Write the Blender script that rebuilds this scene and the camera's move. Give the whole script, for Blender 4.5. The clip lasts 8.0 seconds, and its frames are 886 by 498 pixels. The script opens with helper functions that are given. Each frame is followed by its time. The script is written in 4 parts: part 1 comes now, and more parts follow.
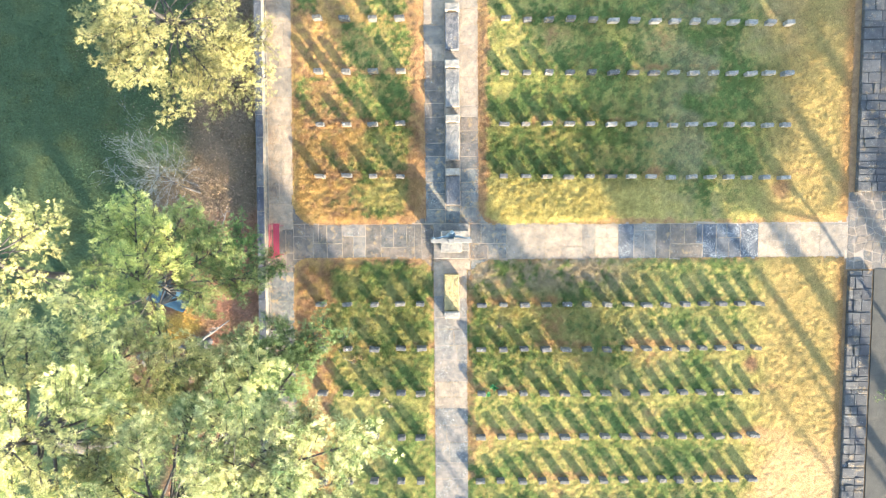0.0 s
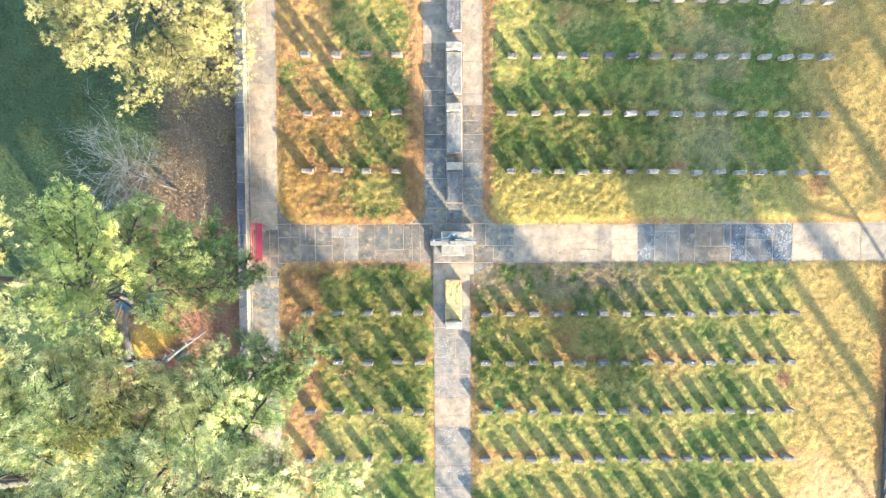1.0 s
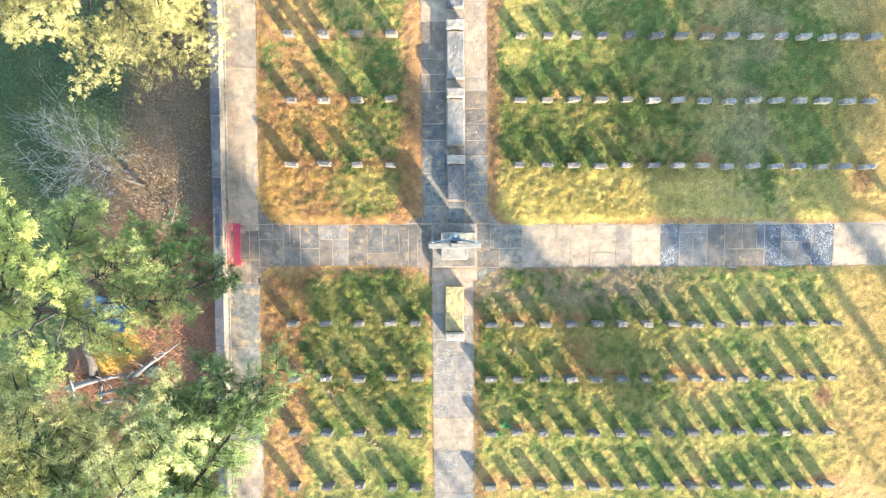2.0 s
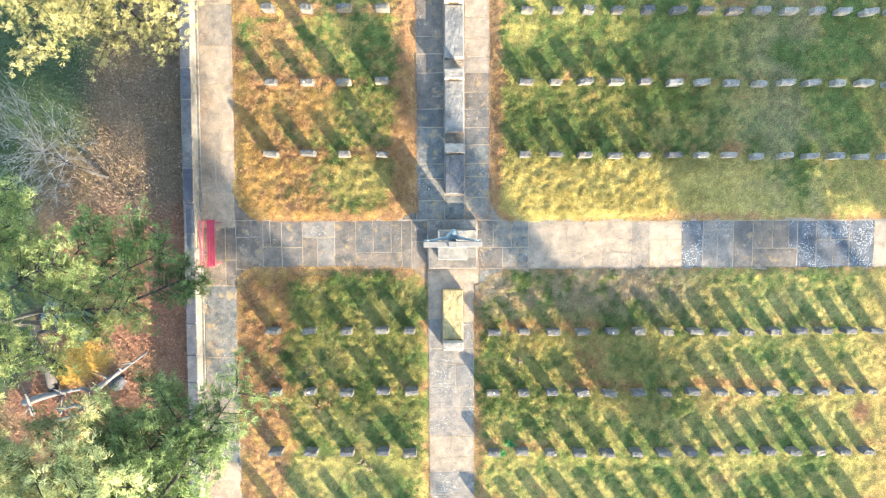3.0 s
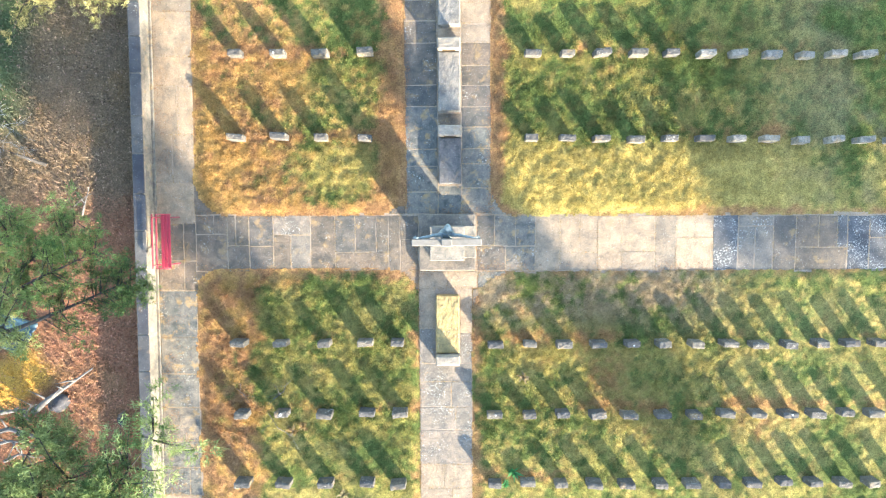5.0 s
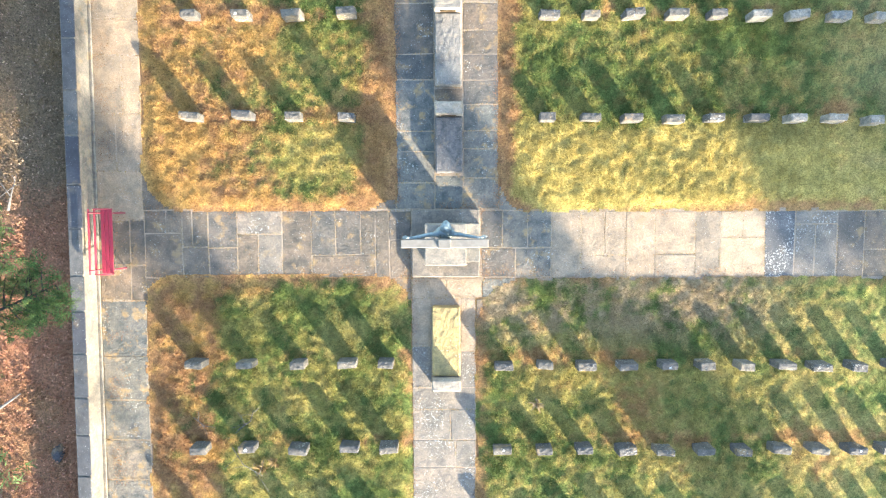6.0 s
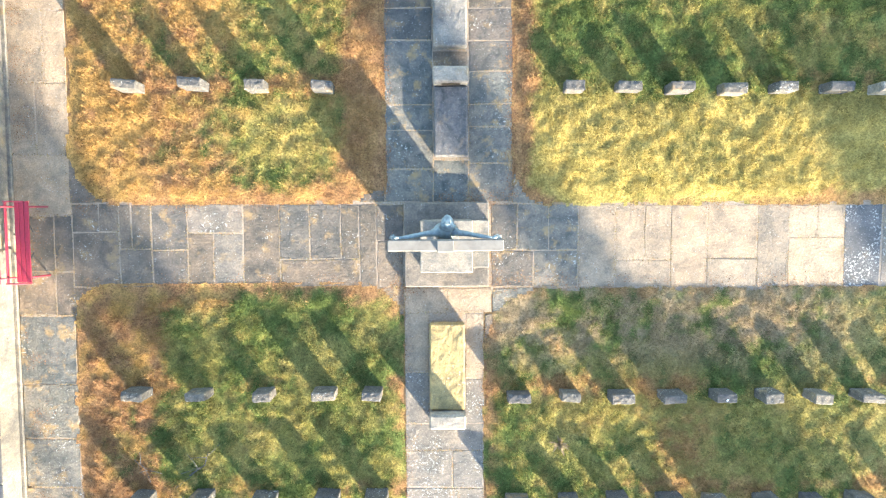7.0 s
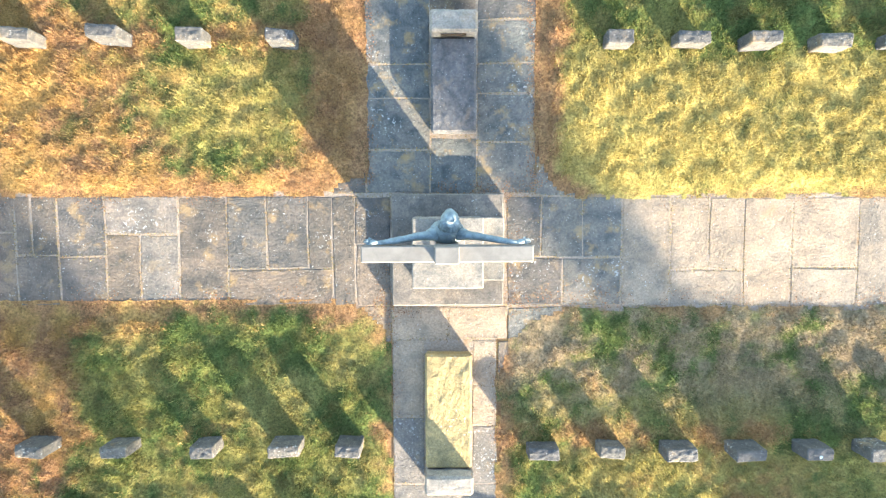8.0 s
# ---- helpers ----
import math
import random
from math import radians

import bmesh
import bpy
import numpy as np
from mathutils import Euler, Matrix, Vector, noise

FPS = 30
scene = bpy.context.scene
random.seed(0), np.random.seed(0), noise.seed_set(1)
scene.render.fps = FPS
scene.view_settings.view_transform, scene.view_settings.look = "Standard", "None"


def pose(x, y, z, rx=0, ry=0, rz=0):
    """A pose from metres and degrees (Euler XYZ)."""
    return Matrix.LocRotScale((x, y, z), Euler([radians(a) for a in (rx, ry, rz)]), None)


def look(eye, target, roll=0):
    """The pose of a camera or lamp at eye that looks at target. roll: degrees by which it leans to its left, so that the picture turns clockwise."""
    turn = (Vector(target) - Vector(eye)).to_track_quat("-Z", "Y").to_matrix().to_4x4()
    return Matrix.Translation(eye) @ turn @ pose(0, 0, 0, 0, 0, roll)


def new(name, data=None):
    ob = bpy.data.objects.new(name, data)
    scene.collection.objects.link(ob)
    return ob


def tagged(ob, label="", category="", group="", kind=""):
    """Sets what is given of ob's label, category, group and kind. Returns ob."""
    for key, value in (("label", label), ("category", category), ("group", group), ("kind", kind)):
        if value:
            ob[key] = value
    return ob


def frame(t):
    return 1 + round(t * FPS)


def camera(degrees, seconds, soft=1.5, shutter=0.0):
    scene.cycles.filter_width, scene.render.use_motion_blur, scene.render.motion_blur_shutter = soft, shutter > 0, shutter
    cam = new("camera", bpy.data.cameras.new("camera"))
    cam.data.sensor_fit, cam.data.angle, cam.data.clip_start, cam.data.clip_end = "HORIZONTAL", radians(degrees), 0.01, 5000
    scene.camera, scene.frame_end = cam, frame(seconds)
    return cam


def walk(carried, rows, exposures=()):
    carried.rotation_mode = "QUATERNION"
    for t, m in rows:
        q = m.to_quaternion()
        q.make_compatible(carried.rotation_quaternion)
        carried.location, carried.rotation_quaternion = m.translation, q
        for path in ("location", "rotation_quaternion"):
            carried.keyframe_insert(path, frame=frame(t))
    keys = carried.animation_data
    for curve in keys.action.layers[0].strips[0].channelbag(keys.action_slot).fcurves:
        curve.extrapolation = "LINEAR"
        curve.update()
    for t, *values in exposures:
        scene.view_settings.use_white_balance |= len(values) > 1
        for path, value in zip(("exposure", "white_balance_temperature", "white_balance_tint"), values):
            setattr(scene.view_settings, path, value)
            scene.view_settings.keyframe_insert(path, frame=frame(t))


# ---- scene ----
cam = camera(73.7, 8.0, soft=1.25)
# seconds, place, turn of a drone that looks almost straight down and sinks
ROWS = [
    (0, -0.128, 1.633, 28.202, -4.069, 0.512, -0.533),
    (0.5, -0.170, 1.596, 26.717, -4.107, 0.486, -0.499),
    (1, -0.184, 1.577, 25.489, -4.118, 0.502, -0.482),
    (1.5, -0.242, 1.566, 24.280, -4.119, 0.436, -0.469),
    (2.8, -0.180, 1.352, 20.783, -4.135, 0.446, -0.498),
    (3, -0.152, 1.319, 20.544, -4.138, 0.447, -0.456),
    (3.5, -0.101, 1.277, 20.438, -4.126, 0.458, -0.432),
    (4, -0.071, 1.242, 20.137, -4.147, 0.439, -0.432),
    (4.5, -0.031, 1.183, 19.072, -4.152, 0.416, -0.427),
    (4.7, -0.012, 1.151, 18.545, -4.177, 0.399, -0.452),
    (5.8, 0.042, 0.961, 15.356, -4.169, 0.394, -0.433),
    (6, 0.049, 0.935, 14.771, -4.172, 0.415, -0.411),
    (6.5, 0.044, 0.840, 13.314, -4.175, 0.450, -0.413),
    (7, 0.022, 0.783, 11.871, -4.190, 0.423, -0.401),
    (7.5, 0.000, 0.723, 10.431, -4.183, 0.368, -0.377),
    (8, -0.014, 0.680, 8.987, -4.234, 0.337, -0.336),
]
walk(cam, [(t, pose(x, y, z, rx, ry, rz)) for t, x, y, z, rx, ry, rz in ROWS])

# ---- world, sun, exposure ----
SUN_ELEV = radians(12.6)
SUN_WAY = Vector((0.581 * math.cos(SUN_ELEV), -0.814 * math.cos(SUN_ELEV), math.sin(SUN_ELEV)))
world = bpy.data.worlds.new("sky")
scene.world = world
world.use_nodes = True
wn = world.node_tree
sky = wn.nodes.new("ShaderNodeTexSky")
sky.sky_type, sky.sun_disc = "NISHITA", False
sky.sun_elevation, sky.sun_rotation = SUN_ELEV, math.atan2(SUN_WAY.x, SUN_WAY.y)
sky.air_density, sky.dust_density, sky.ozone_density = 1.0, 0.6, 1.0
wn.links.new(sky.outputs[0], wn.nodes["Background"].inputs[0])
wn.nodes["Background"].inputs[1].default_value = 0.155
sun = new("sun", bpy.data.lights.new("sun", "SUN"))
sun.data.energy, sun.data.angle, sun.data.color = 5.0, radians(0.55), (1.0, 0.86, 0.64)
sun.matrix_world = look(SUN_WAY * 60, (0, 0, 0))
scene.view_settings.exposure = 3.12

# ---- materials ----


def material(name, rough=0.9, metal=0.0):
    m = bpy.data.materials.new(name)
    m.use_nodes = True
    b = m.node_tree.nodes["Principled BSDF"]
    b.inputs["Roughness"].default_value, b.inputs["Metallic"].default_value = rough, metal
    return m, m.node_tree, b


def node(nt, kind, **ins):
    n = nt.nodes.new("ShaderNode" + kind)
    for k, v in ins.items():
        n.inputs[k.replace("_", " ")].default_value = v
    return n


def place_noise(nt, scale, detail=4.0, rough=0.6, distort=0.0, where="Position"):
    g = nt.nodes.new("ShaderNodeNewGeometry") if where == "Position" else nt.nodes.new("ShaderNodeTexCoord")
    n = node(nt, "TexNoise", Scale=scale, Detail=detail, Roughness=rough, Distortion=distort)
    nt.links.new(g.outputs["Position" if where == "Position" else "Object"], n.inputs["Vector"])
    return n


def ramp(nt, src, stops):
    r = nt.nodes.new("ShaderNodeValToRGB")
    els = r.color_ramp.elements
    while len(els) < len(stops):
        els.new(0.5)
    for e, (p, c) in zip(els, stops):
        e.position, e.color = p, (*c, 1) if len(c) == 3 else c
    nt.links.new(src, r.inputs[0])
    return r


def mix(nt, fac, a, b, kind="MIX"):
    n = nt.nodes.new("ShaderNodeMix")
    n.data_type, n.blend_type = "RGBA", kind
    for sock, v in ((n.inputs[0], fac), (n.inputs[6], a), (n.inputs[7], b)):
        if isinstance(v, bpy.types.NodeSocket):
            nt.links.new(v, sock)
        elif isinstance(v, tuple):
            sock.default_value = (*v, 1)
        else:
            sock.default_value = v
    return n.outputs[2]


def bump(nt, b, height, strength=0.4, dist=0.02):
    n = node(nt, "Bump", Strength=strength, Distance=dist)
    nt.links.new(height, n.inputs["Height"])
    nt.links.new(n.outputs[0], b.inputs["Normal"])


GREY = lambda v: (v, v, v)  # noqa: E731


def stone_material(name, cols, lichen=0.5, fine=14.0, relief=0.5, rough=0.85, moss=(0.26, 0.17, 0.075), broad=2.2, cool=(0.55, 0.58, 0.62), mottle=0.7, stain=0.5, flakes=0.5):
    """Weathered stone: tone by piece, blotches, grain, flaked ledges, pale lichen patches and a rusty stain."""
    m, nt, b = material(name, rough)
    info = nt.nodes.new("ShaderNodeObjectInfo")
    base = ramp(nt, info.outputs["Random"], [(i / (len(cols) - 1), c) for i, c in enumerate(cols)])
    blot = place_noise(nt, broad, 4, 0.55, 0.6)
    c = mix(nt, ramp(nt, blot.outputs[0], [(0.36, GREY(0)), (0.64, GREY(1))]).outputs[0], base.outputs[0], mix(nt, 1.0, base.outputs[0], cool, "MULTIPLY"))
    mid = place_noise(nt, broad * 2.6, 5, 0.6, 0.5)
    c = mix(nt, mottle, c, ramp(nt, mid.outputs[0], [(0.32, (0.52, 0.58, 0.64)), (0.5, (1.0, 0.99, 0.97)), (0.68, (1.38, 1.28, 1.16))]).outputs[0], "MULTIPLY")
    grain = place_noise(nt, fine * 2.2, 5, 0.7)
    c = mix(nt, 0.5, c, ramp(nt, grain.outputs[0], [(0.33, GREY(0.35)), (0.66, GREY(1.35))]).outputs[0], "MULTIPLY")
    rust = place_noise(nt, 2.6, 4, 0.6)
    c = mix(nt, ramp(nt, rust.outputs[0], [(0.62 - 0.10 * stain, GREY(0)), (0.74 - 0.10 * stain, GREY(stain))]).outputs[0], c, moss)
    # round crusts of lichen in a few places
    spot, field = place_noise(nt, 22.0, 4, 0.62, 0.3), place_noise(nt, 1.3, 3, 0.5)
    k = mix(nt, 1.0, ramp(nt, spot.outputs[0], [(0.635 - 0.05 * lichen, GREY(0)), (0.69 - 0.05 * lichen, GREY(0.8))]).outputs[0], ramp(nt, field.outputs[0], [(0.64 - 0.10 * lichen, GREY(0)), (0.70 - 0.10 * lichen, GREY(1))]).outputs[0], "MULTIPLY")
    c = mix(nt, k, c, (0.37, 0.38, 0.37))
    speck = place_noise(nt, 38.0, 2, 0.5)
    c = mix(nt, ramp(nt, speck.outputs[0], [(0.72 - 0.03 * lichen, GREY(0)), (0.75 - 0.03 * lichen, GREY(0.7))]).outputs[0], c, (0.40, 0.42, 0.42))
    nt.links.new(c, b.inputs["Base Color"])
    # flaked layers: noise cut into a few flat ledges
    ledge = place_noise(nt, 3.6, 6, 0.7, 0.15)
    steps = ramp(nt, ledge.outputs[0], [(0.0, GREY(0.0)), (0.40, GREY(0.0)), (0.415, GREY(0.4)), (0.52, GREY(0.45)), (0.535, GREY(0.8)), (0.64, GREY(0.85)), (0.655, GREY(1.0))])
    ridges = place_noise(nt, 13.0, 6, 0.7, 0.2)
    bump(nt, b, mix(nt, flakes * 0.8, mix(nt, 0.6, grain.outputs[0], ridges.outputs[0]), steps.outputs[0]), relief, 0.06)
    return m


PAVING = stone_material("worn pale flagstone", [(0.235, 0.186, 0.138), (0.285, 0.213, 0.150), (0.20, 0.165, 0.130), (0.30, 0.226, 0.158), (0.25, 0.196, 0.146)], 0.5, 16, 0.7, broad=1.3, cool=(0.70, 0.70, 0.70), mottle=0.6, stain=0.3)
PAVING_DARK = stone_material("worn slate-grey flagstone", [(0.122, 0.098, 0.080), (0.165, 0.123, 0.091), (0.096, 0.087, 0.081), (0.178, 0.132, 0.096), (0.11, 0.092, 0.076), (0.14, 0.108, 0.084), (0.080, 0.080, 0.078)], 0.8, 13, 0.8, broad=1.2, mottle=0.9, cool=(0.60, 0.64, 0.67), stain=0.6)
# shade put into the colour: darker, bluer flagstone for shadowed stretches of path
PAVING_SHADED = stone_material("blue-grey flagstone tinted as shaded", [(0.105, 0.104, 0.100), (0.150, 0.134, 0.116), (0.098, 0.104, 0.102), (0.17, 0.140, 0.114)], 0.9, 13, 0.9, broad=1.8, mottle=1.0, cool=(0.66, 0.74, 0.77), stain=0.8, flakes=0.3)
PAVING_LICHEN = stone_material("flagstone spotted with white lichen", [(0.165, 0.142, 0.122), (0.19, 0.155, 0.128), (0.145, 0.134, 0.125)], 1.2, 13, 0.6, broad=1.3, cool=(0.60, 0.65, 0.68), stain=0.3)
PAVING_FLECKED = stone_material("blue-black flagstone thick with white lichen flecks", [(0.055, 0.063, 0.078), (0.075, 0.080, 0.092), (0.10, 0.098, 0.10)], 1.75, 16, 0.6, broad=1.6, stain=0.2)
COPING = stone_material("slate coping", [(0.030, 0.035, 0.052), (0.060, 0.064, 0.075), (0.034, 0.040, 0.060), (0.085, 0.085, 0.088), (0.045, 0.050, 0.062)], 0.4, 18, 0.4, broad=1.6, stain=0.25)
WALL_FACE = stone_material("pale rendered wall", [(0.165, 0.15, 0.13), (0.18, 0.162, 0.14)], 0.2, 10, 0.5)
GRAVE = stone_material("rough grey gravestone", [(0.066, 0.065, 0.068), (0.108, 0.10, 0.088), (0.060, 0.061, 0.066), (0.132, 0.119, 0.10)], 0.9, 16, 0.8, broad=7.0)
# lighter copy of the gravestone material, with sunlight put into the colour
GRAVE_SUNLIT = stone_material("rough gravestone brightened as if sunlit", [(0.20, 0.19, 0.172), (0.26, 0.235, 0.20), (0.17, 0.165, 0.158)], 0.6, 16, 0.8, broad=7.0)
TOMB = stone_material("weathered tomb slab", [(0.10, 0.098, 0.102), (0.14, 0.132, 0.132)], 0.5, 12, 1.0, stain=0.3, broad=4.0)
TOMB_PALE = stone_material("pale weathered tomb slab", [(0.165, 0.155, 0.145), (0.19, 0.175, 0.158)], 0.5, 16, 0.7, stain=0.2)
TOMB_LICHEN = stone_material("tomb slab with yellow lichen", [(0.30, 0.22, 0.09), (0.33, 0.245, 0.105)], 0.4, 20, 0.9, moss=(0.20, 0.13, 0.045), cool=(0.72, 0.74, 0.8))
PLINTH = stone_material("pale plinth stone", [(0.24, 0.215, 0.18), (0.265, 0.23, 0.19)], 0.3, 16, 0.4, stain=0.35, flakes=0.25)
PLINTH_DARK = stone_material("dark plinth step", [(0.15, 0.128, 0.11), (0.17, 0.145, 0.12)], 0.3, 14, 0.6, stain=0.3)
RUBBLE = stone_material("rubble wall stone", [(0.050, 0.051, 0.055), (0.072, 0.070, 0.070), (0.042, 0.044, 0.051), (0.085, 0.080, 0.076), (0.032, 0.034, 0.04)], 0.7, 14, 0.8)
WALL_TOP = stone_material("dark wall top", [(0.026, 0.028, 0.036), (0.036, 0.037, 0.043), (0.030, 0.033, 0.042)], 0.6, 12, 0.7)
ROCK = stone_material("blue grey boulder", [(0.028, 0.031, 0.044), (0.034, 0.037, 0.05)], 0.2, 8, 0.9)


def tinted_material(name, rough=0.95, spread=0.5, through_light=0.0):
    """Colour from the mesh's own tint, varied blade by blade."""
    m, nt, b = material(name, rough)
    a = nt.nodes.new("ShaderNodeAttribute")
    a.attribute_name = "tint"
    g = nt.nodes.new("ShaderNodeNewGeometry")
    v = ramp(nt, g.outputs["Random Per Island"], [(0, GREY(1 - spread)), (1, GREY(1 + spread))])
    c = mix(nt, 1.0, a.outputs["Color"], v.outputs[0], "MULTIPLY")
    nt.links.new(c, b.inputs["Base Color"])
    b.inputs["Specular IOR Level"].default_value = 0.2
    if through_light:
        t = nt.nodes.new("ShaderNodeBsdfTranslucent")
        nt.links.new(c, t.inputs[0])
        s = nt.nodes.new("ShaderNodeMixShader")
        s.inputs[0].default_value = through_light
        nt.links.new(b.outputs[0], s.inputs[1])
        nt.links.new(t.outputs[0], s.inputs[2])
        nt.links.new(s.outputs[0], nt.nodes["Material Output"].inputs[0])
    return m


BLADES = tinted_material("grass blades", spread=0.18, through_light=0.42)
LITTER = tinted_material("fallen leaves and needles", spread=0.6)
NEEDLES = tinted_material("pine needles", spread=0.4, rough=0.7, through_light=0.35)


def turf_material():
    m, nt, b = material("turf", 1.0)
    a = nt.nodes.new("ShaderNodeAttribute")
    a.attribute_name = "tint"
    n, n2 = place_noise(nt, 26, 6, 0.75), place_noise(nt, 5, 4, 0.6)
    c = mix(nt, 0.8, a.outputs["Color"], ramp(nt, n.outputs[0], [(0.32, GREY(0.2)), (0.68, GREY(1.25))]).outputs[0], "MULTIPLY")
    n3 = place_noise(nt, 13, 5, 0.7)
    c = mix(nt, 0.6, c, ramp(nt, n3.outputs[0], [(0.34, (0.6, 0.65, 0.55)), (0.66, (1.25, 1.2, 1.1))]).outputs[0], "MULTIPLY")
    nt.links.new(c, b.inputs["Base Color"])
    b.inputs["Specular IOR Level"].default_value = 0.1
    bump(nt, b, mix(nt, 0.5, n.outputs[0], n2.outputs[0]), 0.9, 0.06)
    return m


TURF = turf_material()


def soil_material(name, cols, scale=3.0):
    m, nt, b = material(name, 1.0)
    n, n2 = place_noise(nt, scale, 6, 0.7, 0.5), place_noise(nt, 30, 5, 0.7)
    c = ramp(nt, n.outputs[0], [(0.25 + 0.5 * i / (len(cols) - 1), c) for i, c in enumerate(cols)]).outputs[0]
    c = mix(nt, 0.6, c, ramp(nt, n2.outputs[0], [(0.3, GREY(0.4)), (0.7, GREY(1.25))]).outputs[0], "MULTIPLY")
    nt.links.new(c, b.inputs["Base Color"])
    b.inputs["Specular IOR Level"].default_value = 0.1
    bump(nt, b, mix(nt, 0.6, n2.outputs[0], n.outputs[0]), 0.8, 0.05)
    return m


SOIL = soil_material("soil and needles", [(0.16, 0.10, 0.06), (0.28, 0.16, 0.08), (0.38, 0.24, 0.12)])
MORTAR = soil_material("sandy joint filling", [(0.20, 0.15, 0.105), (0.27, 0.225, 0.185), (0.27, 0.155, 0.07)])
EARTH = soil_material("far rough ground", [(0.07, 0.08, 0.03), (0.14, 0.12, 0.05), (0.20, 0.15, 0.07)], 0.5)
WORN = soil_material("worn grey pavement", [(0.045, 0.045, 0.04), (0.07, 0.066, 0.058), (0.085, 0.08, 0.07)], 2.0)
ROADWAY = soil_material("grey tarmac", [(0.04, 0.04, 0.045), (0.06, 0.06, 0.065), (0.08, 0.078, 0.075)], 1.5)


def plain_material(name, col, rough, metal=0.0, wear=0.3, scale=12.0, relief=0.2):
    m, nt, b = material(name, rough, metal)
    n = place_noise(nt, scale, 5, 0.65, 0.3)
    c = mix(nt, wear, col, ramp(nt, n.outputs[0], [(0.3, GREY(0.3)), (0.7, GREY(1.4))]).outputs[0], "MULTIPLY")
    nt.links.new(c, b.inputs["Base Color"])
    bump(nt, b, n.outputs[0], relief, 0.01)
    return m


PATINA = plain_material("pale blue green patina", (0.165, 0.215, 0.232), 0.75, 0.0, 0.6, 14)
CROSS_STONE = plain_material("pale cross stone", (0.15, 0.14, 0.127), 0.85, 0.0, 0.35, 7)
RED_PAINT = plain_material("faded red paint", (0.21, 0.013, 0.035), 0.55, 0.0, 0.35, 25)
IRON = plain_material("dark cast iron", (0.05, 0.05, 0.05), 0.6, 0.6, 0.3, 30)
BARK = plain_material("pine bark", (0.034, 0.031, 0.031), 0.95, 0.0, 0.8, 9, 1.0)
GREY_WOOD = plain_material("bare grey wood", (0.085, 0.082, 0.084), 0.9, 0.0, 0.5, 20, 0.6)
BARE_TWIGS = plain_material("pale bare twigs", (0.23, 0.23, 0.235), 0.9, 0.0, 0.3, 20, 0.4)
TARP = plain_material("blue plastic sheet", (0.018, 0.05, 0.075), 0.5, 0.0, 0.4, 6, 0.5)
PLATE = plain_material("dark bronze plate", (0.10, 0.07, 0.04), 0.45, 0.7, 0.3, 30)
WHITE = plain_material("white lichen crust", (0.5, 0.52, 0.52), 0.9, 0.0, 0.3, 40)

# ---- mesh helpers ----


def rough_noise(x, y, seed=0):
    """Smooth value noise on a unit lattice, 0 to 1."""
    xi, yi = np.floor(x).astype(np.int64), np.floor(y).astype(np.int64)
    fx, fy = x - xi, y - yi
    fx, fy = fx * fx * (3 - 2 * fx), fy * fy * (3 - 2 * fy)

    def h(a, b):
        k = (a * 374761393 + b * 668265263 + seed * 1442695041) & 0x7FFFFFFF
        k = ((k ^ (k >> 13)) * 1274126177) & 0x7FFFFFFF
        return ((k ^ (k >> 16)) & 0xFFFF) / 65535.0
    return (h(xi, yi) * (1 - fx) + h(xi + 1, yi) * fx) * (1 - fy) + (h(xi, yi + 1) * (1 - fx) + h(xi + 1, yi + 1) * fx) * fy


def layered(x, y, size, seed=0):
    x, y = np.asarray(x, float), np.asarray(y, float)
    return sum(rough_noise(x / size * 2 ** k, y / size * 2 ** k, seed + 7 * k) / 2 ** k for k in range(4)) / 1.875


def step(v, a, b):
    t = np.clip((v - a) / (b - a), 0, 1)
    return t * t * (3 - 2 * t)


def from_arrays(name, verts, faces, mat, tint=None):
    """A mesh from arrays; tint: a colour for each vertex."""
    me = bpy.data.meshes.new(name)
    verts, faces = np.asarray(verts, np.float32), np.asarray(faces, np.int32)
    k = faces.shape[1]
    me.vertices.add(len(verts))
    me.vertices.foreach_set("co", verts.ravel())
    me.loops.add(faces.size)
    me.loops.foreach_set("vertex_index", faces.ravel())
    me.polygons.add(len(faces))
    me.polygons.foreach_set("loop_start", np.arange(0, faces.size, k, dtype=np.int32))
    me.update(calc_edges=True)
    if tint is not None:
        a = me.attributes.new("tint", "FLOAT_COLOR", "POINT")
        a.data.foreach_set("color", np.c_[tint, np.ones(len(verts))].astype(np.float32).ravel())
    me.materials.append(mat)
    return me


def place(name, me, parent=None, m=None, label=""):
    ob = new(name, me)
    if parent is not None:
        ob.parent = parent
    if m is not None:
        ob.matrix_basis = m
    return tagged(ob, label)


def part(name, bm, mat, parent=None, label="", smooth=False):
    """Links a bmesh as one mesh object, under a thing or on its own."""
    me = bpy.data.meshes.new(name)
    bm.normal_update()
    bm.to_mesh(me)
    bm.free()
    me.materials.append(mat)
    if smooth:
        me.polygons.foreach_set("use_smooth", [True] * len(me.polygons))
    return place(name, me, parent, None, label)


def empty(name, x, y, z, label, category, group="", kind="", rz=0):
    ob = new(name)
    ob.matrix_basis = pose(x, y, z, 0, 0, rz)
    return tagged(ob, label, category, group, kind)


def box(bm, x0, x1, y0, y1, z0, z1, bevel=0.0, seg=1):
    r = bmesh.ops.create_cube(bm, size=1, matrix=Matrix.LocRotScale(((x0 + x1) / 2, (y0 + y1) / 2, (z0 + z1) / 2), None, (x1 - x0, y1 - y0, z1 - z0)))
    if bevel:
        es = list({e for v in r["verts"] for e in v.link_edges})
        bmesh.ops.bevel(bm, geom=es, offset=bevel, segments=seg, affect="EDGES", profile=0.6)
    return bm


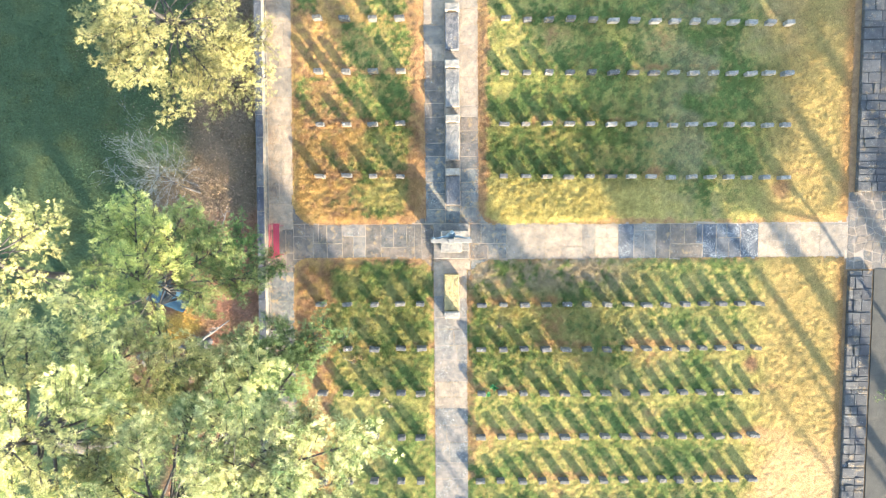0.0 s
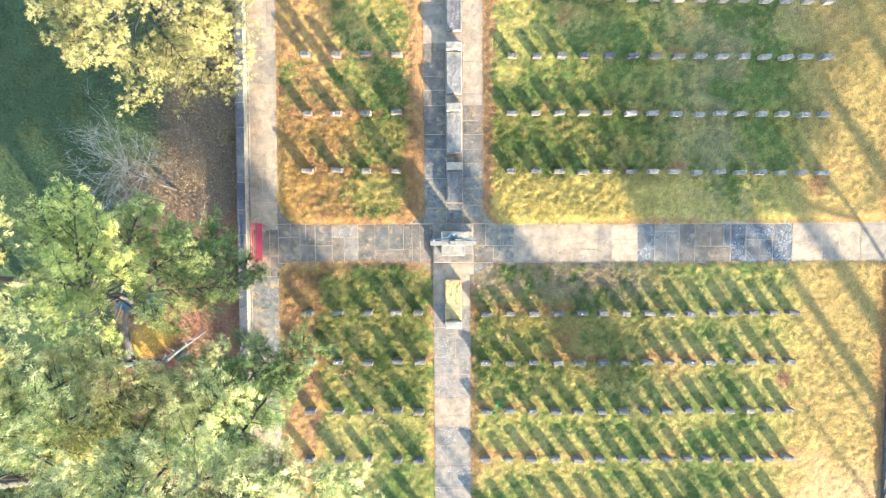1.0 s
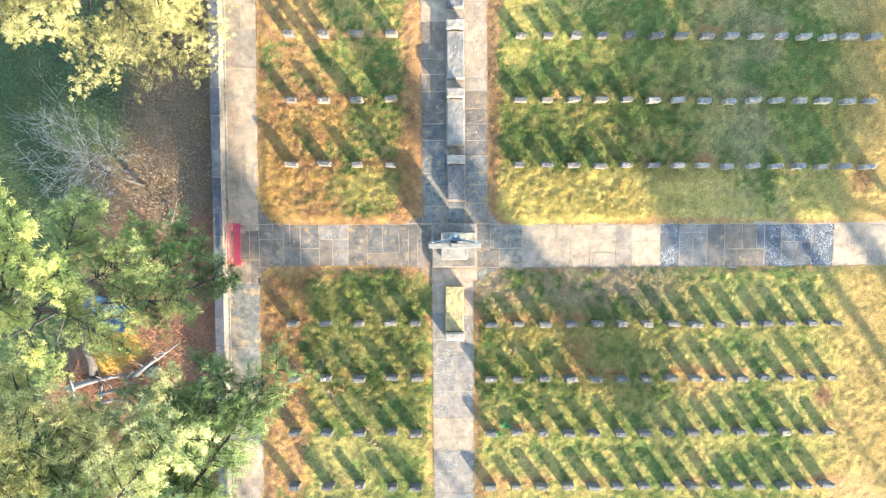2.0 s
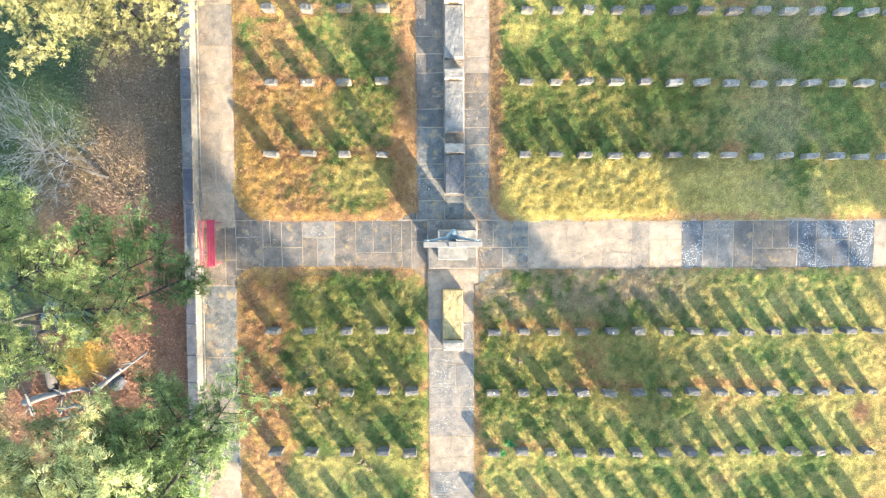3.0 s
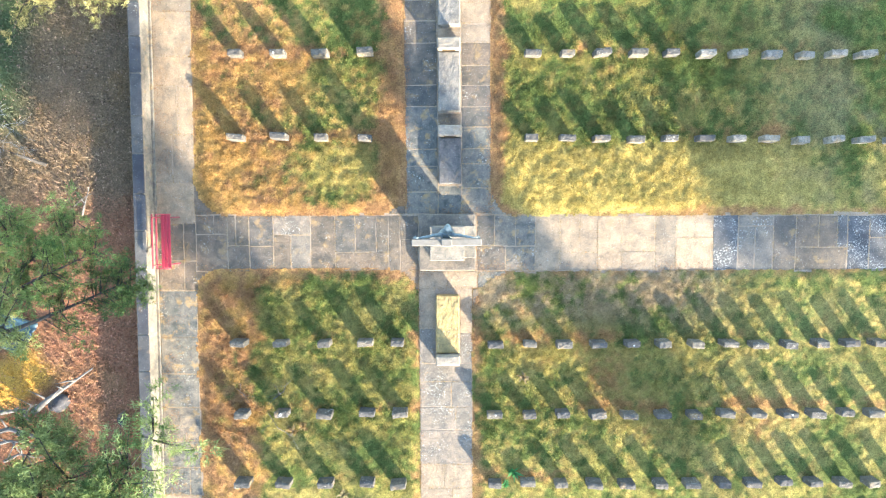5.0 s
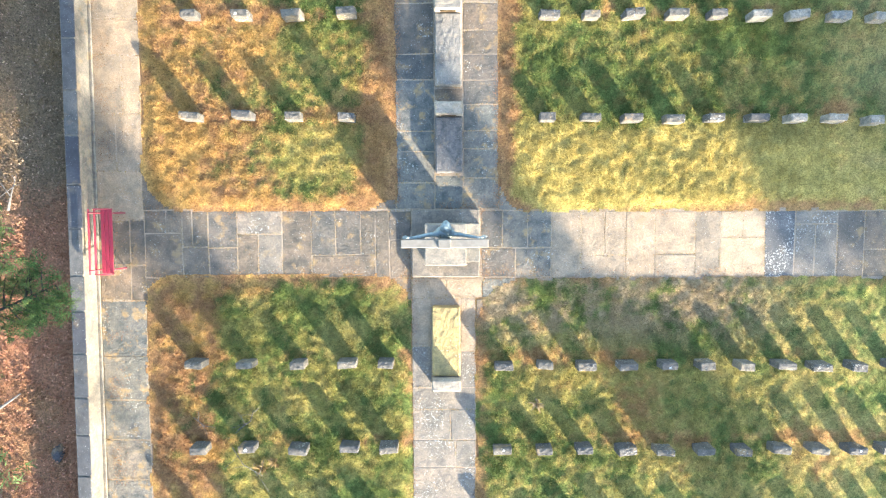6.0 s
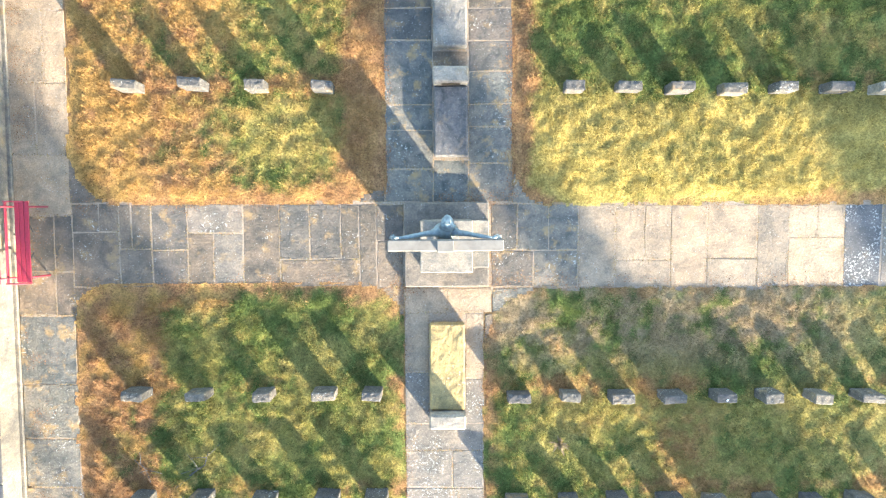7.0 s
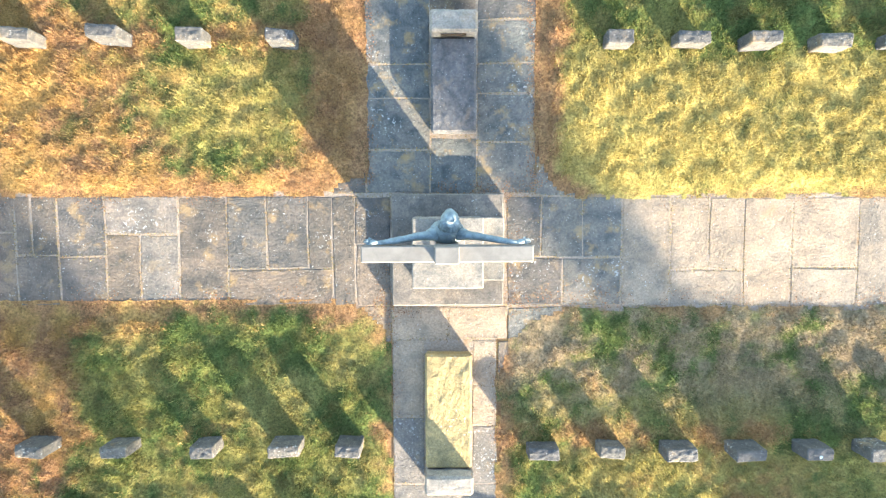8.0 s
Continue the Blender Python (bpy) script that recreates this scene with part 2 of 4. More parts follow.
def tube_arrays(points, radii, sides=6):
    """Verts and quads of a tapered tube along points."""
    pts = [Vector(p) for p in points]
    vs, fs = [], []
    for i, p in enumerate(pts):
        d = (pts[min(i + 1, len(pts) - 1)] - pts[max(i - 1, 0)]).normalized()
        a = d.orthogonal().normalized()
        b = d.cross(a)
        for k in range(sides):
            w = 2 * math.pi * k / sides
            vs.append(p + (a * math.cos(w) + b * math.sin(w)) * radii[i])
    for i in range(len(pts) - 1):
        for k in range(sides):
            k2 = (k + 1) % sides
            fs.append((i * sides + k, i * sides + k2, (i + 1) * sides + k2, (i + 1) * sides + k))
    for first in (0, (len(pts) - 1) * sides):
        ring = list(range(first, first + sides))
        for k in range(1, sides - 2, 2):
            fs.append((ring[0], ring[k], ring[k + 1], ring[k + 2]) if first else (ring[0], ring[k + 2], ring[k + 1], ring[k]))
    return vs, fs


class Tubes:
    """Gathers tapered tubes into one mesh."""

    def __init__(self):
        self.v, self.f = [], []

    def add(self, points, radii, sides=6):
        vs, fs = tube_arrays(points, radii, sides)
        n = len(self.v)
        self.v += [tuple(v) for v in vs]
        self.f += [tuple(i + n for i in q) for q in fs]

    def mesh(self, name, mat):
        me = from_arrays(name, self.v, self.f, mat)
        me.polygons.foreach_set("use_smooth", [True] * len(me.polygons))
        return me


def rough_box(w, d, h, seed, n=4, jag=0.02, bevel=0.03, chip=0.0):
    """A hewn stone block standing on z = 0, with chipped faces."""
    bm = bmesh.new()
    box(bm, -w / 2, w / 2, -d / 2, d / 2, 0, h, bevel)
    bmesh.ops.subdivide_edges(bm, edges=[e for e in bm.edges if e.calc_length() > 0.08], cuts=n, use_grid_fill=True)
    for v in bm.verts:
        q = v.co * 9 + Vector((seed * 3.7, seed * 1.3, seed * 2.1))
        k = Vector((noise.noise(q), noise.noise(q + Vector((9, 2, 5))), noise.noise(q + Vector((4, 7, 1)))))
        if v.co.z > 0.01:
            v.co += k * jag * (1.3 if v.co.z > h * 0.8 else 0.8)
        if chip and v.co.z > h * 0.86:
            v.co.z += noise.noise(v.co * 21 + Vector((seed * 5, 0, 0))) * chip
    return bm

# ---- ground ----


def plot_tint(x, y):
    """Colours of the turf: green, dry straw, rusty needles and grey-brown thatch, by place."""
    x, y = np.asarray(x, float), np.asarray(y, float)
    n1, n2, n3, n4 = layered(x, y, 2.4, 3), layered(x, y, 0.8, 11), layered(x, y, 5.0, 23), layered(x, y, 0.26, 31)
    north, west = y > 0, x < 0
    ne, se, nw, sw = north & ~west, ~north & ~west, north & west, ~north & west
    rough = (n1 - 0.5) * 1.3 + (n2 - 0.5) * 0.5 + (n4 - 0.5) * 0.35

    def blend(c, other, share):
        k = np.clip(share, 0, 1)[..., None]
        return c * (1 - k) + np.asarray(other) * k
    # distance from the nearest path edge, and from the row of stones
    ex = np.where(west, np.minimum(x + 7.5, np.where(north, -1.22, -0.87) - x), x - np.where(north, 1.33, 0.76))
    ey = np.where(north, y - 0.84, -0.84 - y)
    edge = np.minimum(np.abs(ex), np.abs(ey))
    pitch = np.where(north, 2.41, 2.17)
    row = np.abs((np.where(north, y - 3.2, -y - 2.85) + pitch / 2) % pitch - pitch / 2)
    c = np.array([0.098, 0.130, 0.040]) * (0.70 + 0.6 * n4[..., None])
    n5 = layered(x, y, 0.15, 53)
    c = blend(c, [0.25, 0.165, 0.062], step(n5 + (n2 - 0.5) * 0.5, 0.44, 0.66) * np.where(nw, 0.75, np.where(sw, 0.35, 0.40)))
    # dry yellowing grass
    lean = np.where(nw, 0.10, np.where(ne, step(3.1 - y, -0.2, 0.5) * 0.66 + step(3.8 - x, 0.0, 1.2) * 0.45 - 0.24, np.where(se, 0.02, 0.0)))
    lean = lean + step(x, 12.5, 15.5) * 0.35
    c = blend(c, [0.345, 0.27, 0.098], step(rough + lean + (n5 - 0.5) * 0.8, -0.14, 0.26) * 0.72)
    c = blend(c, [0.245, 0.222, 0.07], step((n4 - 0.5) + (n2 - 0.5), 0.0, 0.25) * 0.7)
    c = blend(c, [0.41, 0.32, 0.108], np.where(ne, step(2.9 - y + (n2 - 0.5) * 1.2, 0.0, 0.5) * step(12.0 - x, 0.0, 3.0), 0) * (0.45 + 0.5 * step(n5 + n4, 0.75, 1.2)))
    # grey-brown thatch
    th = np.where(se, step(-y, 3.1, 1.6) * step(9.5 - x, 0.0, 3.0) * 0.95, 0) * step(n2 + n5, 0.65, 1.05) + np.where(ne, step(x, 8, 12) * 0.45, 0.12) * step(n3 + n2 * 0.5, 0.72, 0.9)
    c = blend(c, [0.27, 0.205, 0.13], th)
    # rust of needles and bare soil: west ends, path edges and the feet of the stones
    lean = np.where(nw, -0.10 + step(-x, 3.6, 6.2) * 0.34 + step(2.1 - y, 0.0, 0.9) * 0.20 + step(x, -2.3, -1.5) * 0.55 - step(1.0 - np.hypot((x + 3.2) / 1.2, (y - 2.0) / 1.1), 0.0, 0.6) * 0.5,
                    np.where(sw, -0.34 + step(-x, 5.4, 6.3) * 0.85 + step(-y, 1.7, 1.0) * 0.30 - step(-y, 6.0, 8.0) * 0.15, np.where(ne, -0.50 + step(2.4 - x, 0.0, 0.9) * 0.75, -0.36)))
    lean = lean + step(0.55 - edge, 0.0, 0.45) * np.where(west, 0.35, 0.45) + step(0.34 - row, 0.0, 0.3) * np.where(west, 0.36, 0.30)
    rust = step(rough + lean + (n5 - 0.5) * 0.7, -0.12, 0.28) * 0.92
    gold = step(n1 * 0.4 + n4 * 0.6, 0.40, 0.62)[..., None] * np.where(x > -2.2, 0.35, 1.0)[..., None]
    c = c * (1 - rust[..., None]) + (np.array([0.275, 0.150, 0.080]) * (1 - gold) + np.array([0.37, 0.225, 0.084]) * gold) * rust[..., None]
    c = c * (0.86 + 0.28 * step(layered(x, y, 0.14, 37), 0.3, 0.7)[..., None])
    c = blend(c, [0.33, 0.205, 0.085], step(x, 13.8, 16.0) * 0.6)
    c = blend(c, [0.22, 0.12, 0.065], np.maximum(step(0.5 - np.hypot(x - 14.4, (y + 5.9) * 0.8) + (n2 - 0.5) * 0.7, 0.0, 0.4), step(0.6 - np.hypot(x - 15.6, (y - 2.3) * 0.7) + (n2 - 0.5) * 0.7, 0.0, 0.5) * 0.8))
    c = blend(c, [0.27, 0.14, 0.06], step(x, 18.1, 18.6) * 0.8)
    sand = step(1.0 - np.hypot((x - 16.7) / 2.8, (y + 12.6) / 4.0) + (n1 - 0.5) * 0.9 + (n2 - 0.5) * 0.6, 0.0, 0.6)
    c = blend(c, [0.42, 0.255, 0.13], sand * (0.8 + 0.2 * n4))
    return c, sand


def wood_tint(x, y):
    """Colours of the wood's floor: needles by the wall, green grass farther off."""
    n1, n2 = layered(x, y, 3.0, 41), layered(x, y, 0.8, 43)
    g = step(-x - 12.2 + np.clip(y - 3, -3, 6) * 0.45 + (n1 - 0.5) * 6, 0.0, 2.5)
    c = np.array([0.155, 0.115, 0.082]) * (1 - g[..., None]) + np.array([0.062, 0.092, 0.048]) * g[..., None]
    red = step(2.2 - y + (n1 - 0.5) * 5, 0.0, 2.5)[..., None] * (1 - g[..., None])
    c = c * (1 - red) + np.array([0.23, 0.118, 0.078]) * red
    d = step(n2, 0.5, 0.75)[..., None] * 0.5
    c = c * (1 - d) + np.array([0.20, 0.135, 0.075]) * d * (1 - g[..., None]) + np.array([0.085, 0.095, 0.04]) * d * g[..., None]
    # a pool of sunlight painted on the floor as a golden patch
    gold = step(1.0 - np.hypot(x + 13.3, (y + 4.1) * 1.2) / 1.3 + (n2 - 0.5) * 0.6, 0.0, 0.5)[..., None]
    c = c * (1 - gold) + np.array([0.50, 0.30, 0.075]) * gold
    return c, g


def sheet(name, x0, x1, y0, y1, cell, height, tint, keep, mat):
    """A bumpy sheet of square cells; keep says which cells stay."""
    xs, ys = np.arange(x0, x1 + cell / 2, cell), np.arange(y0, y1 + cell / 2, cell)
    gx, gy = np.meshgrid(xs, ys)
    v = np.c_[gx.ravel(), gy.ravel(), height(gx, gy).ravel()]
    i = np.arange(gx.size).reshape(gx.shape)
    f = np.stack([i[:-1, :-1], i[:-1, 1:], i[1:, 1:], i[1:, :-1]], -1).reshape(-1, 4)
    f = f[keep((gx[:-1, :-1] + cell / 2).ravel(), (gy[:-1, :-1] + cell / 2).ravel())]
    used = np.unique(f)
    back = np.zeros(len(v), int)
    back[used] = np.arange(len(used))
    v, f = v[used], back[f]
    v[:, 0] += (rough_noise(v[:, 0] / 0.1, v[:, 1] / 0.1, 61) - 0.5) * cell * 0.8
    v[:, 1] += (rough_noise(v[:, 0] / 0.1, v[:, 1] / 0.1, 62) - 0.5) * cell * 0.8
    me = from_arrays(name, v, f, mat, tint(v[:, 0], v[:, 1]))
    me.polygons.foreach_set("use_smooth", [True] * len(me.polygons))
    return new(name, me)


def rounded(x, y, x0, x1, y0, y1, corners):
    """Inside a rectangle whose corners (sw, se, nw, ne) are rounded by these radii."""
    ok = (x > x0) & (x < x1) & (y > y0) & (y < y1)
    for r, cx, cy, sx, sy in zip(corners, (x0, x1, x0, x1), (y0, y0, y1, y1), (1, -1, 1, -1), (1, 1, -1, -1)):
        if r:
            dx, dy = (cx + sx * r - x) * sx, (cy + sy * r - y) * sy
            ok &= ~((dx > 0) & (dy > 0) & (dx * dx + dy * dy > r * r))
    return ok


PLOTS = [  # x0, x1, y0, y1, corner radii sw se nw ne
    (-7.45, -1.20, 0.83, 17.0, (1.05, 0.8, 0, 0)),
    (1.31, 18.75, 0.76, 17.0, (0.9, 0, 0, 0)),
    (-7.55, -0.85, -17.0, -0.76, (0, 0, 0.6, 1.0)),
    (0.73, 18.7, -17.0, -0.88, (0, 0, 1.3, 0)),
]


def rim(x, y):
    """0 at a plot's edge, 1 from a hand's width inside."""
    north, west = y > 0, x < 0
    ex = np.where(west, np.minimum(x - west_edge(y), np.where(north, -1.20, -0.85) - x), x - np.where(north, 1.31, 0.73))
    ey = np.where(north, y - 0.80, -0.82 - y)
    corner = step(np.hypot(x, y), 1.55, 2.6) * step(np.hypot(x + 7.8, np.abs(y) - 0.7), 0.5, 1.3)
    return step(np.minimum(np.abs(ex), np.abs(ey)), 0.0, 0.4) * corner


def lumps(x, y):
    return 0.006 + (0.010 + 0.022 * layered(x, y, 0.42, 5) + 0.026 * clump(x, y) + 0.03 * layered(x, y, 2.0, 8)) * (0.06 + 0.94 * rim(x, y))


def clump(x, y):
    """Tussocks a hand or two across, 0 between them and 1 on top."""
    wx, wy = layered(x, y, 0.5, 71) * 0.3, layered(x, y, 0.5, 72) * 0.3
    return step(rough_noise(x / 0.17 + wx * 4, y / 0.15 + wy * 4, 73) * 0.65 + rough_noise(x / 0.09, y / 0.08, 74) * 0.35, 0.22, 0.80)


def west_edge(y):
    """The west path's eastern edge, which runs a little askew."""
    return -7.53 + 0.0165 * y


def in_plot(x, y, q):
    w = (layered(x, y, 0.4, 77) - 0.5) * 0.24
    ok = rounded(x + w, y - w, q[0] if q[0] > 0 else -9.0, q[1], q[2], q[3], q[4] if q[0] > 0 else (0, q[4][1], 0, q[4][3]))
    if q[0] < 0:
        e = x - west_edge(y) + w
        ok &= e > 0
        r = max(q[4][0], q[4][2])
        dy = np.where(q[2] > 0, q[2] + r - y, y - (q[3] - r)) + w
        ok &= ~((dy > 0) & (e < r) & (dy * dy + (r - e) ** 2 > r * r))
    return ok


ground_bm = bmesh.new()
bmesh.ops.create_grid(ground_bm, x_segments=60, y_segments=60, size=2400)
for v in ground_bm.verts:
    v.co.z = -0.06
ground = tagged(part("ground", ground_bm, EARTH), "rough brown and green ground reaching to the horizon", "ground", kind="structure")

bed_bm = bmesh.new()
box(bed_bm, -8.9, 20.6, -17.5, 17.5, -0.055, -0.012)
tagged(part("soil", bed_bm, SOIL), "brown soil with pine needles between paths and turf", "soil", kind="structure")

for q in PLOTS:
    s = sheet("lawn", q[0] - 0.4 if q[0] < 0 else q[0], q[1], q[2], q[3], 0.068, lumps, lambda x, y: plot_tint(x, y)[0], lambda x, y: in_plot(x, y, q), TURF)
    tagged(s, "uneven lawn of green and straw-coloured grass with rusty needles", "lawn", kind="structure")
wood_floor = sheet("forest_floor", -34, -8.95, -24, 26, 0.2, lambda x, y: -0.03 + 0.10 * layered(x, y, 2.2, 51), lambda x, y: wood_tint(x, y)[0], lambda x, y: x < -9.2 + 0.0165 * y, TURF)
tagged(wood_floor, "forest floor of brown needles and dark grass behind the wall", "forest floor", kind="structure")


def blades(x, y, z, tint, rng, per=4, length=(0.05, 0.12), width=0.012, lay=0.9, scale=None):
    """Tufts: single triangles that lean out of one root."""
    n = len(x)
    root = np.repeat(np.c_[x, y, z], per, 0)
    col = np.repeat(tint, per, 0)
    a = rng.uniform(0, 2 * np.pi, n * per)
    t = rng.uniform(0.25, 1.0, n * per) * lay
    ln = rng.uniform(*length, n * per) * (1 if scale is None else np.repeat(scale, per))
    root[:, :2] += rng.normal(0, 0.018, (n * per, 2))
    way = np.c_[np.cos(a) * np.sin(t), np.sin(a) * np.sin(t), np.cos(t)] * ln[:, None]
    side = np.c_[-np.sin(a), np.cos(a), np.zeros(n * per)] * width
    v = np.stack([root - side, root + side, root + way], 1).reshape(-1, 3)
    f = np.arange(len(v)).reshape(-1, 3)
    return v, f, np.repeat(col, 3, 0)


rng = np.random.default_rng(4)
for q in PLOTS:
    near = (max(q[0], -7.8), min(q[1], 11.0), max(q[2], -8.0), min(q[3], 8.0))
    area = lambda b: (b[1] - b[0]) * (b[3] - b[2])  # noqa: E731
    nx, ny = rng.uniform(near[0], near[1], int(area(near) * 1250)), rng.uniform(near[2], near[3], int(area(near) * 1250))
    ok = rng.uniform(0, 1, len(nx)) < step(nx, 11.0, 6.5) * step(np.abs(ny), 8.0, 4.6)
    px = np.concatenate([nx[ok], rng.uniform(q[0] - 0.3, q[1], int(area(q) * 215))])
    py = np.concatenate([ny[ok], rng.uniform(max(q[2], -14), min(q[3], 13), int(area(q) * 215))])
    ok = in_plot(px, py, q)
    px, py = px[ok], py[ok]
    tint, sand = plot_tint(px + rng.normal(0, 0.06, len(px)), py + rng.normal(0, 0.06, len(px)))
    ok = (rng.uniform(0, 1, len(px)) > sand * 0.95) & (rng.uniform(0, 1, len(px)) < 0.35 + layered(px, py, 0.35, 91))
    px, py, tint = px[ok], py[ok], tint[ok]
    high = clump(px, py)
    # blade tint follows the clumps: darker in the hollows, lighter on top
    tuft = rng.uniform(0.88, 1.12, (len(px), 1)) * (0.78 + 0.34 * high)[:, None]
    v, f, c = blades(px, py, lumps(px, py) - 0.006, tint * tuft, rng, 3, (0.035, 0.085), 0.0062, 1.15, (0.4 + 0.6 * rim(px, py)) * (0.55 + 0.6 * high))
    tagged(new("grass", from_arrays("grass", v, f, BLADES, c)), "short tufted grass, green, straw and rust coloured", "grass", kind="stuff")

px, py = rng.uniform(-24, -9.2, 26000), rng.uniform(-14, 16, 26000)
tint, green = wood_tint(px, py)
v, f, c = blades(px, py, np.full(len(px), 0.03), tint * 1.2, rng, 3, (0.06, 0.16), 0.016)
tagged(new("undergrowth", from_arrays("undergrowth", v, f, BLADES, c)), "thin dark grass and dry stalks under the pines", "undergrowth", kind="stuff")


def litter(x, y, z, tint, rng, size):
    a, t = rng.uniform(0, 2 * np.pi, len(x)), rng.uniform(-0.5, 0.5, len(x))
    u = np.c_[np.cos(a), np.sin(a), t] * size[:, None]
    w = np.c_[-np.sin(a), np.cos(a), rng.uniform(-0.4, 0.4, len(x))] * size[:, None] * 0.45
    p = np.c_[x, y, z]
    v = np.stack([p - u, p + w, p + u, p - w], 1).reshape(-1, 3)
    return v, np.arange(len(v)).reshape(-1, 4), np.repeat(tint, 4, 0)


n = 16000
px, py = -9.3 - np.abs(rng.normal(0, 2.6, n)), rng.uniform(-13, 14, n)
tint = np.where(py[:, None] < 1.5, np.array([0.25, 0.125, 0.078]), np.array([0.19, 0.13, 0.09])) * rng.uniform(0.4, 1.25, (n, 1)) + rng.uniform(0, 0.02, (n, 3))
v, f, c = litter(px, py, np.full(n, 0.07) + rng.uniform(0, 0.03, n), tint, rng, rng.uniform(0.012, 0.04, n))
tagged(new("leaf_litter", from_arrays("leaf_litter", v, f, LITTER, c)), "rusty fallen leaves and needles behind the wall", "leaf litter", kind="stuff")
n = 18000
px, py = np.concatenate([-8.62 + np.abs(rng.normal(0, 0.28, n // 2)), rng.uniform(-7.5, 8, n // 2)]), np.concatenate([rng.uniform(-12, 12, n // 2), rng.choice([0.86, -0.82], n // 2) + rng.normal(0, 0.13, n // 2)])
# along the edges of the middle path and round the plinth
m = 9000
side = rng.choice([0, 1, 2, 3, 4], m, p=[0.3, 0.3, 0.15, 0.15, 0.1])
ring = rng.uniform(0, 2 * np.pi, m)
mx = np.choose(side, [np.full(m, -1.2), np.full(m, 1.32), np.full(m, -0.86), np.full(m, 0.75), 0.98 * np.clip(np.cos(ring) * 1.4, -1, 1)])
my = np.choose(side, [rng.uniform(0.9, 9, m), rng.uniform(0.9, 9, m), rng.uniform(-10, -0.9, m), rng.uniform(-10, -0.9, m), 0.95 * np.clip(np.sin(ring) * 1.4, -1, 1)])
px, py = np.concatenate([px, mx + rng.normal(0, 0.07, m)]), np.concatenate([py, my + rng.normal(0, 0.07, m)])
ok = (layered(px, py, 0.6, 15) > 0.47)
px, py = px[ok], py[ok]
tint = np.array([0.18, 0.09, 0.045]) * rng.uniform(0.5, 1.4, (len(px), 1))
v, f, c = litter(px, py, np.full(len(px), 0.018), tint, rng, rng.uniform(0.005, 0.016, len(px)))
tagged(new("fallen_needles", from_arrays("fallen_needles", v, f, LITTER, c)), "rusty needles lying along the path edges", "needles", kind="stuff")

# ---- wall on the west side, askew by one degree ----
SKEW = -0.83
wall_west = empty("wall_west", -8.91, 0, 0, "low pale wall with slate coping stones along the path", "wall", kind="structure", rz=SKEW)
wb = bmesh.new()
box(wb, -0.185, 0.125, -18, 18, -0.3, 0.598)
part("wall_face", wb, WALL_FACE, wall_west, "pale sunlit render")
wb = bmesh.new()
box(wb, 0.127, 0.20, -18, 18, -0.1, 0.05, 0.01)
part("footing", wb, WALL_FACE, wall_west, "low pale ledge at the wall's foot")
rnd = random.Random(12)
joints = [-4.65, -3.71, -2.61, -1.56, -0.69, 0.45, 1.51, 2.67, 3.73, 4.94]
while joints[0] > -17.4:
    joints.insert(0, joints[0] - rnd.uniform(0.92, 1.18))
while joints[-1] < 17.4:
    joints.append(joints[-1] + rnd.uniform(0.92, 1.18))
for a, e in zip(joints, joints[1:]):
    b = bmesh.new()
    box(b, -0.172 + rnd.uniform(-0.008, 0.008), 0.165 + rnd.uniform(-0.01, 0.01), a + 0.022, e - 0.022, 0.590, 0.618 + rnd.uniform(-0.006, 0.008), 0.008)
    part("coping_stone", b, COPING, wall_west)

# ---- rubble walls on the east side, with the gateway between them ----


def rubble_wall(name, x0, x1, y0, y1, top, seed, label):
    wall = empty(name, 0, 0, 0, label, "wall", kind="structure")
    b = bmesh.new()
    box(b, x0 + 0.03, x1 - 0.03, y0 + 0.02, y1 - 0.02, -0.4, top - 0.05)
    part("core", b, RUBBLE, wall)
    r = random.Random(seed)
    mid = x0 + (x1 - x0) * 0.55
    y = y0
    while y < y1 - 0.05:
        ln = min(r.uniform(0.22, 0.62), y1 - y)
        if y1 - y - ln < 0.15:
            ln = y1 - y
        cuts = [x0, *sorted(r.uniform(x0 + 0.15, mid - 0.12) for _ in range(r.choice((0, 1, 1, 2)))), mid + r.uniform(-0.05, 0.05), x1]
        for a, e in zip(cuts, cuts[1:]):
            # eastern column: dark stone, with the north-east wall's shade also in its colour
            dark = a > mid - 0.1
            b = bmesh.new()
            lift = r.uniform(-0.03, 0.03)
            box(b, a + 0.008, max(e - 0.008, a + 0.05), y + r.uniform(0.004, 0.03), y + ln - r.uniform(0.004, 0.03), top - 0.17, top + (lift * 0.5 - 0.02 if dark else lift), 0.018)
            for v in b.verts:
                v.co += Vector((r.uniform(-1, 1), r.uniform(-1, 1), r.uniform(-1, 1))) * 0.012
            part("stone", b, WALL_TOP if dark else RUBBLE, wall)
        y += ln
    return wall


rubble_wall("wall_southeast", 18.85, 19.95, -17.4, -1.55, 0.20, 3, "dark weathered rubble stone wall with broad flat top")
rubble_wall("wall_northeast", 19.05, 20.6, 2.15, 17.4, 0.22, 5, "dark weathered rubble stone wall with broad flat top")
b = bmesh.new()
box(b, 21.6, 30, -40, 40, -0.05, -0.02)
tagged(part("road", b, ROADWAY), "grey tarmac strip outside the stone wall", "road", kind="structure")
b = bmesh.new()
box(b, 20.12, 21.56, -30, -1.5, -0.05, 0.03, 0.01)
tagged(part("pavement", b, WORN), "pale worn pavement outside the stone wall", "pavement", kind="structure")

